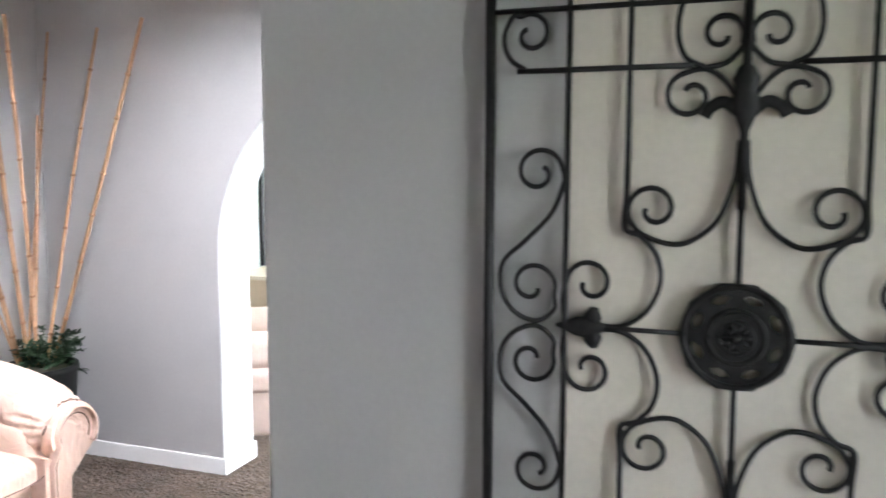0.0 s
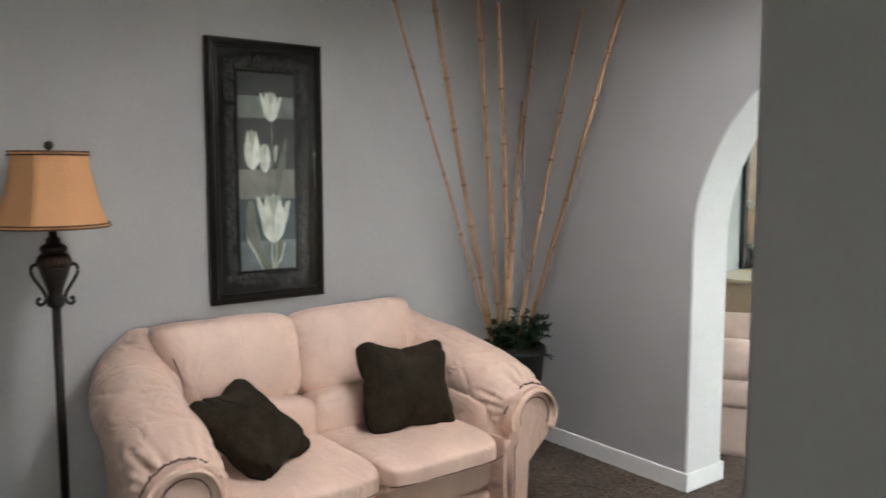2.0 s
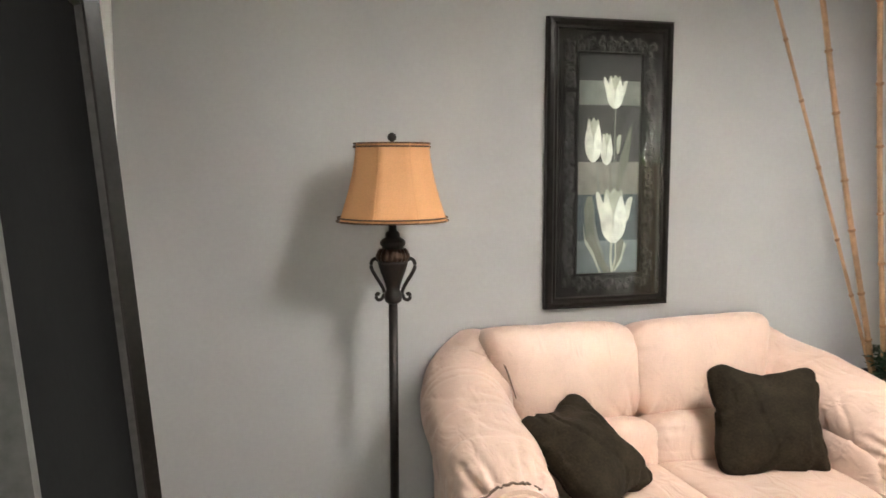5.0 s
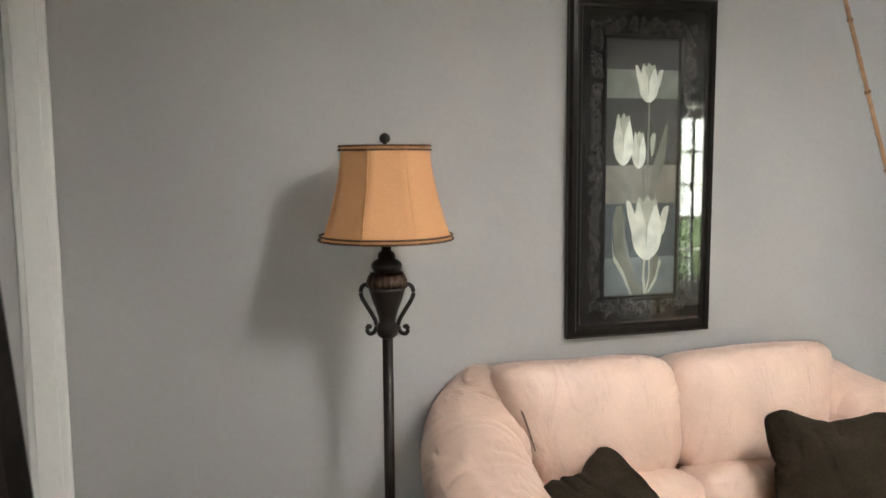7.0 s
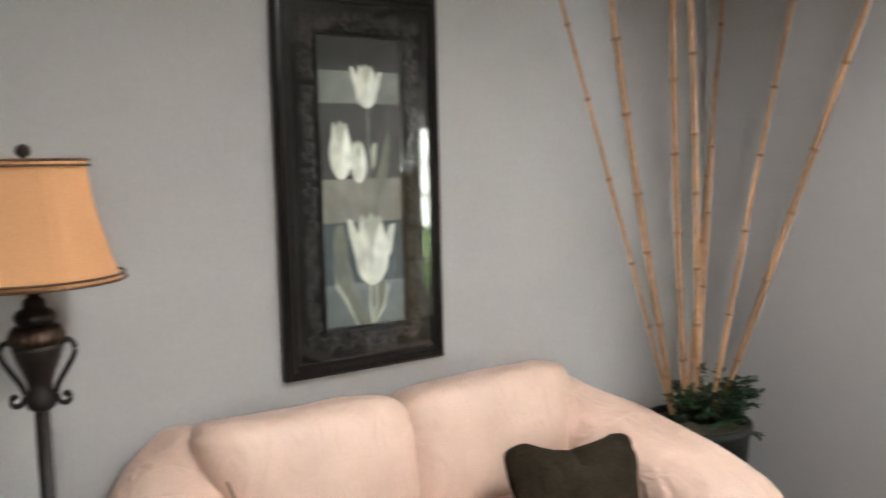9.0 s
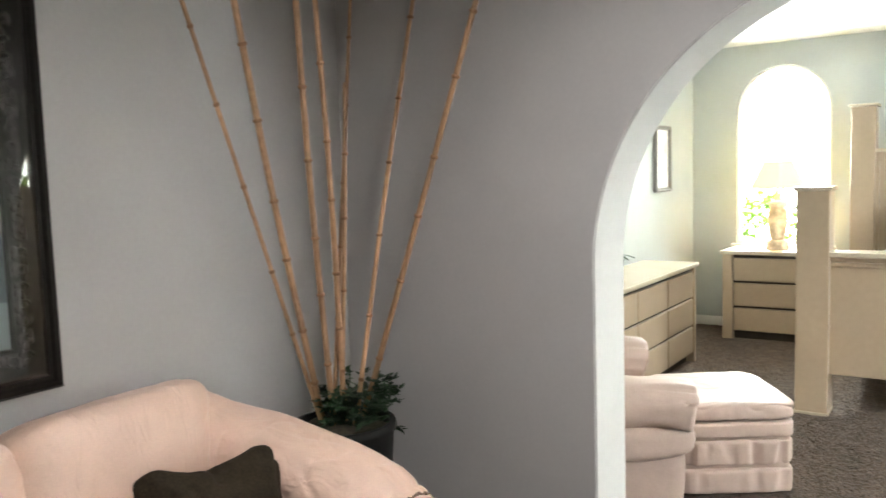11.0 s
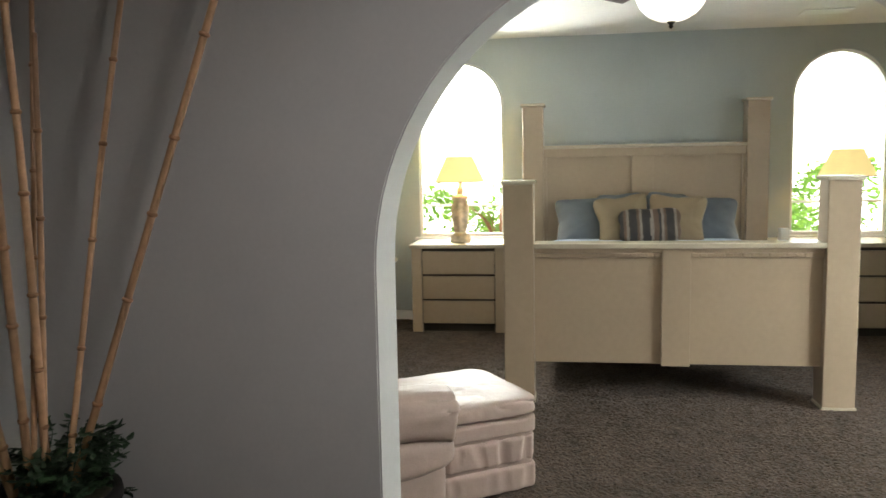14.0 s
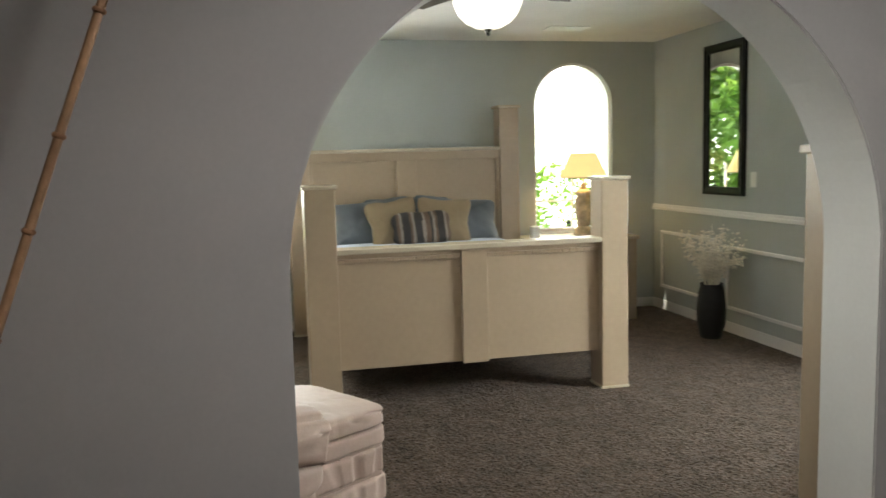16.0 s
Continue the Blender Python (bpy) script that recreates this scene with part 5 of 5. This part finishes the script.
def orchid(x, y, s):
    o = thing("potted_orchid", (x, y, 0.75), "orchid in a dark pot on the dresser", "plant", "orchids on the dresser")
    part("pot", lathe([(0.04, 0), (0.045, 0.01), (0.06, 0.10), (0.064, 0.11), (0.055, 0.105)], 24), M_BLACKVASE, o, smooth=True)
    for k in range(6):
        a = k * 1.05 + s
        part("leaf", sweep(smooth_path([(0, 0, 0.10), (0.06 * math.cos(a), 0.06 * math.sin(a), 0.14), (0.13 * math.cos(a), 0.13 * math.sin(a), 0.12)], 4), [(0.006 + 0.014 * math.sin(math.pi * min(1, (i + 1) / 9)), 0.003) for i in range(9)], 6), M_LEAF, o)
    stem = smooth_path([(0, 0, 0.10), (0.01, 0.0, 0.25), (-0.02, -0.01, 0.40), (-0.07, -0.02, 0.46), (-0.12, -0.02, 0.43)], 5)
    part("stem", sweep(stem, (0.003, 0.003), 6), M_GREEN1, o)
    for k in range(5):
        q = stem[-1 - k * 2]
        bm = bmesh.new()
        for i in range(5):
            a = i * 1.257
            bmesh.ops.create_icosphere(bm, subdivisions=1, radius=0.016, matrix=Matrix.Translation(q + Vector((0.016 * math.cos(a), -0.006, 0.016 * math.sin(a)))) @ Matrix.Diagonal((1, 0.25, 1, 1)))
        part("flower", bm, M_DRIED, o, smooth=True)


orchid(5.50, 2.98, 0.3)
orchid(5.51, 2.89, 1.1)


def vase():
    v = thing("floor_vase", (6.50, -1.42, 0), "matte black floor vase of dried white flowers", "vase")
    part("vase_body", lathe([(0.075, 0), (0.08, 0.01), (0.108, 0.12), (0.112, 0.24), (0.10, 0.36), (0.085, 0.42), (0.09, 0.435), (0.075, 0.43), (0.08, 0.36)], 36), M_BLACKVASE, v, smooth=True)
    random.seed(21)
    for k in range(56):
        a, lean = random.uniform(0, 6.283), random.uniform(0.10, 0.36)
        top = Vector((lean * math.cos(a), lean * math.sin(a) * 0.7, random.uniform(0.60, 0.88)))
        if top.y < -0.20:
            top.y = -0.20
        path = smooth_path([(0.02 * math.cos(a), 0.02 * math.sin(a), 0.30), (top.x * 0.4, top.y * 0.4, 0.55), top], 6)
        st = part("flower_stem", sweep(path, (0.002, 0.002), 5), M_DRIED, v)
        bm = bmesh.new()
        for i in range(24):
            q = path[-1 - random.randrange(8)] + Vector((random.gauss(0, 0.022), random.gauss(0, 0.018), random.gauss(0, 0.022)))
            bmesh.ops.create_icosphere(bm, subdivisions=1, radius=random.uniform(0.007, 0.017), matrix=Matrix.Translation(q) @ Matrix.Diagonal((1, 0.7, 0.6, 1)))
        part("blossom", bm, M_DRIED, st)


vase()

sw = new("light_switch", mesh("light_switch", box(-0.036, 0.036, 0, 0.006, -0.058, 0.058, 0.003), M_PLASTIC))
sw.location = (6.34, -1.67, 1.24)
tagged(sw, "white plastic light switch plate on the wall", "light switch")
part("rocker", box(-0.016, 0.016, 0.006, 0.011, -0.032, 0.032, 0.002), M_PLASTIC, sw)


def ceiling_fan():
    f = thing("ceiling_fan", (4.55, 0.935, CEIL), "ceiling fan with a lit frosted bowl light", "ceiling fan")
    part("canopy", lathe([(0.065, -0.05), (0.07, -0.02), (0.07, 0.0)], 28), M_BRONZE, f, smooth=True)
    part("downrod", lathe([(0.013, -0.12), (0.013, -0.04)], 12), M_BRONZE, f, smooth=True)
    part("motor", lathe([(0.05, -0.30), (0.12, -0.28), (0.13, -0.20), (0.10, -0.13), (0.04, -0.115)], 36), M_BRONZE, f, smooth=True)
    part("light_bowl", lathe([(0.012, -0.452), (0.06, -0.444), (0.105, -0.42), (0.138, -0.385), (0.155, -0.345), (0.162, -0.325), (0.155, -0.318)], 40), M_BOWL, f, "lit frosted glass bowl", smooth=True)
    part("bowl_finial", lathe([(0.004, -0.482), (0.010, -0.474), (0.008, -0.464), (0.018, -0.456), (0.020, -0.448)], 16), M_BRONZE, f, smooth=True)
    part("light_collar", lathe([(0.10, -0.325), (0.11, -0.31), (0.09, -0.29)], 28), M_BRONZE, f, smooth=True)
    for k in range(5):
        a = k * 72 + 20
        bl = part("blade", box(0.17, 0.66, -0.06, 0.06, -0.004, 0.004, 0.003), M_FANBLADE, f, at=pose(0, 0, -0.235, 0, 0, a) @ pose(0, 0, 0, 10))
        part("blade_iron", box(0.09, 0.20, -0.018, 0.018, 0.004, 0.010), M_BRONZE, bl)


ceiling_fan()


def ceiling_vent(x, y):
    v = thing("ceiling_vent", (x, y, CEIL), "white louvred air vent in the ceiling", "vent", "ceiling vents")
    part("frame", slab([(-0.10, -0.17), (0.10, -0.17), (0.10, 0.17), (-0.10, 0.17)], -0.008, [[(-0.075, -0.145), (0.075, -0.145), (0.075, 0.145), (-0.075, 0.145)]]), M_PLASTIC, v)
    for k in range(7):
        part("slat", box(-0.004, 0.014, -0.145, 0.145, -0.008, -0.005), M_PLASTIC, v, at=pose(-0.066 + k * 0.021, 0, 0, 0, 12, 0))


ceiling_vent(7.28, 2.06)
ceiling_vent(7.22, -0.51)

# ---- carpet pile ----


def pile(name, x0, x1, y0, y1, step, label):
    nx, ny = int((x1 - x0) / step), int((y1 - y0) / step)
    rng = np.random.default_rng(5)
    gx, gy = np.meshgrid(np.arange(nx + 1), np.arange(ny + 1), indexing="ij")
    px = x0 + gx * step + rng.uniform(-0.4, 0.4, gx.shape) * step
    py = y0 + gy * step + rng.uniform(-0.4, 0.4, gx.shape) * step
    pz = 0.002 + 0.006 * rng.random(gx.shape) ** 1.3
    verts = np.stack([px, py, pz], -1).reshape(-1, 3)
    a = (gx * (ny + 1) + gy)[:-1, :-1].reshape(-1)
    faces = np.stack([a, a + ny + 1, a + ny + 2, a + 1], -1)
    me = bpy.data.meshes.new(name)
    me.from_pydata(verts.tolist(), [], faces.tolist())
    me.materials.append(M_CARPET)
    tagged(new(name, me), label, "carpet", kind="stuff")


pile("carpet_pile", 3.30, 7.90, -1.65, 3.08, 0.0100, "brown cut-pile carpet tufts in the bedroom")
pile("carpet_pile_sitting", 1.40, 2.97, 0.6, 3.01, 0.0100, "brown cut-pile carpet tufts in the sitting room")
pile("carpet_pile_threshold", 2.99, 3.30, 0.17, 1.92, 0.0100, "brown cut-pile carpet tufts under the archway")

# ---- outside ----
tagged(new("backdrop", mesh("backdrop", box(15, 15.1, -16, 16, -0.2, 12), M_BACKDROP)), "bright hazy sky beyond the garden", "sky", kind="structure")
tagged(new("backdrop_south", mesh("backdrop_south", box(-8, 15, -14.1, -14, -0.2, 12), M_BACKDROP)), "bright hazy sky beyond the patio", "sky", kind="structure")
structure("ground", box(-60, 70, -60, 60, -0.30, -0.15), M_GRASS, "lawn round the house", "ground")


def leaf_mass(name, at, size, count, m, label, category, seed, leaf=0.07):
    random.seed(seed)
    t = thing(name, at, label, category)
    verts, faces = [], []
    for _ in range(count):
        u = Vector((random.gauss(0, 1), random.gauss(0, 1), random.gauss(0, 1))).normalized() * random.uniform(0.55, 1) ** 0.5
        q = Vector((u.x * size[0], u.y * size[1], size[2] * (1 + u.z) * 0.5))
        q += Vector((noise.noise(q * 2), noise.noise(q * 2 + Vector((5, 0, 0))), noise.noise(q * 2 + Vector((0, 5, 0))))) * 0.22
        d = Vector((random.uniform(-1, 1), random.uniform(-1, 1), random.uniform(-0.6, 0.9))).normalized()
        s = d.cross(Vector((random.uniform(-1, 1), random.uniform(-1, 1), 1))).normalized()
        n, k = len(verts), leaf * random.uniform(0.6, 1.4)
        verts += [q, q + d * k * 0.5 + s * k * 0.3, q + d * k, q + d * k * 0.5 - s * k * 0.3]
        faces.append((n, n + 1, n + 2, n + 3))
    me = bpy.data.meshes.new("foliage")
    me.from_pydata([tuple(v) for v in verts], [], faces)
    me.materials.append(m)
    fo = new("foliage", me)
    fo.parent = t
    part("trunk", lathe([(0.05, -0.15), (0.04, size[2] * 0.5)], 8), M_BLACKWOOD, t)


leaf_mass("shrub", (9.4, 2.75, 0), (0.5, 0.6, 1.15), 2600, M_GREEN1, "bright green garden shrub outside the window", "shrub", 1)
leaf_mass("shrub", (9.9, 1.7, 0), (0.6, 0.6, 1.3), 2600, M_GREEN1, "bright green garden shrub outside the window", "shrub", 2)
leaf_mass("shrub", (9.3, -0.5, 0), (0.5, 0.6, 1.15), 2600, M_GREEN1, "bright green garden shrub outside the window", "shrub", 3)
leaf_mass("shrub", (9.9, -1.6, 0), (0.6, 0.7, 1.4), 2600, M_GREEN1, "bright green garden shrub outside the window", "shrub", 4)
leaf_mass("shrub", (5.6, -6.5, 0), (1.6, 0.8, 2.4), 4000, M_GREEN1, "bright green shrub beyond the patio", "shrub", 5, 0.14)
leaf_mass("shrub", (2.6, -6.5, 0), (1.6, 0.8, 2.4), 4000, M_GREEN1, "bright green shrub beyond the patio", "shrub", 6, 0.14)


leaf_mass("tree", (10.4, 0.55, 0), (1.0, 1.35, 3.0), 14000, M_GREEN1, "leafy green tree outside the bedroom", "tree", 9, 0.15)
leaf_mass("tree", (10.2, 4.9, 0), (0.9, 1.0, 2.3), 5000, M_GREEN1, "leafy green tree beyond the garden shrubs", "tree", 7, 0.12)
leaf_mass("tree", (11.4, 6.6, 0), (1.2, 1.2, 2.9), 5000, M_GREEN1, "leafy green tree beyond the garden shrubs", "tree", 8, 0.12)


def frond_plant(x, y):
    t = thing("cordyline", (x, y, -0.15), "rust red spiky plant outside the window", "plant")
    random.seed(3)
    for k in range(14):
        a, r = random.uniform(0, 6.28), random.uniform(0.2, 0.5)
        path = smooth_path([(0, 0, 0.3), (0.4 * r * math.cos(a), 0.4 * r * math.sin(a), 0.9), (r * math.cos(a), r * math.sin(a), 1.25 - r * 0.3)], 5)
        part("frond", sweep(path, [(0.03 * math.sin(math.pi * (i + 0.6) / 11.5), 0.003) for i in range(11)], 6), M_RUST, t)
    part("stalk", lathe([(0.04, 0), (0.03, 0.4)], 8), M_BLACKWOOD, t)


frond_plant(9.0, 2.05)
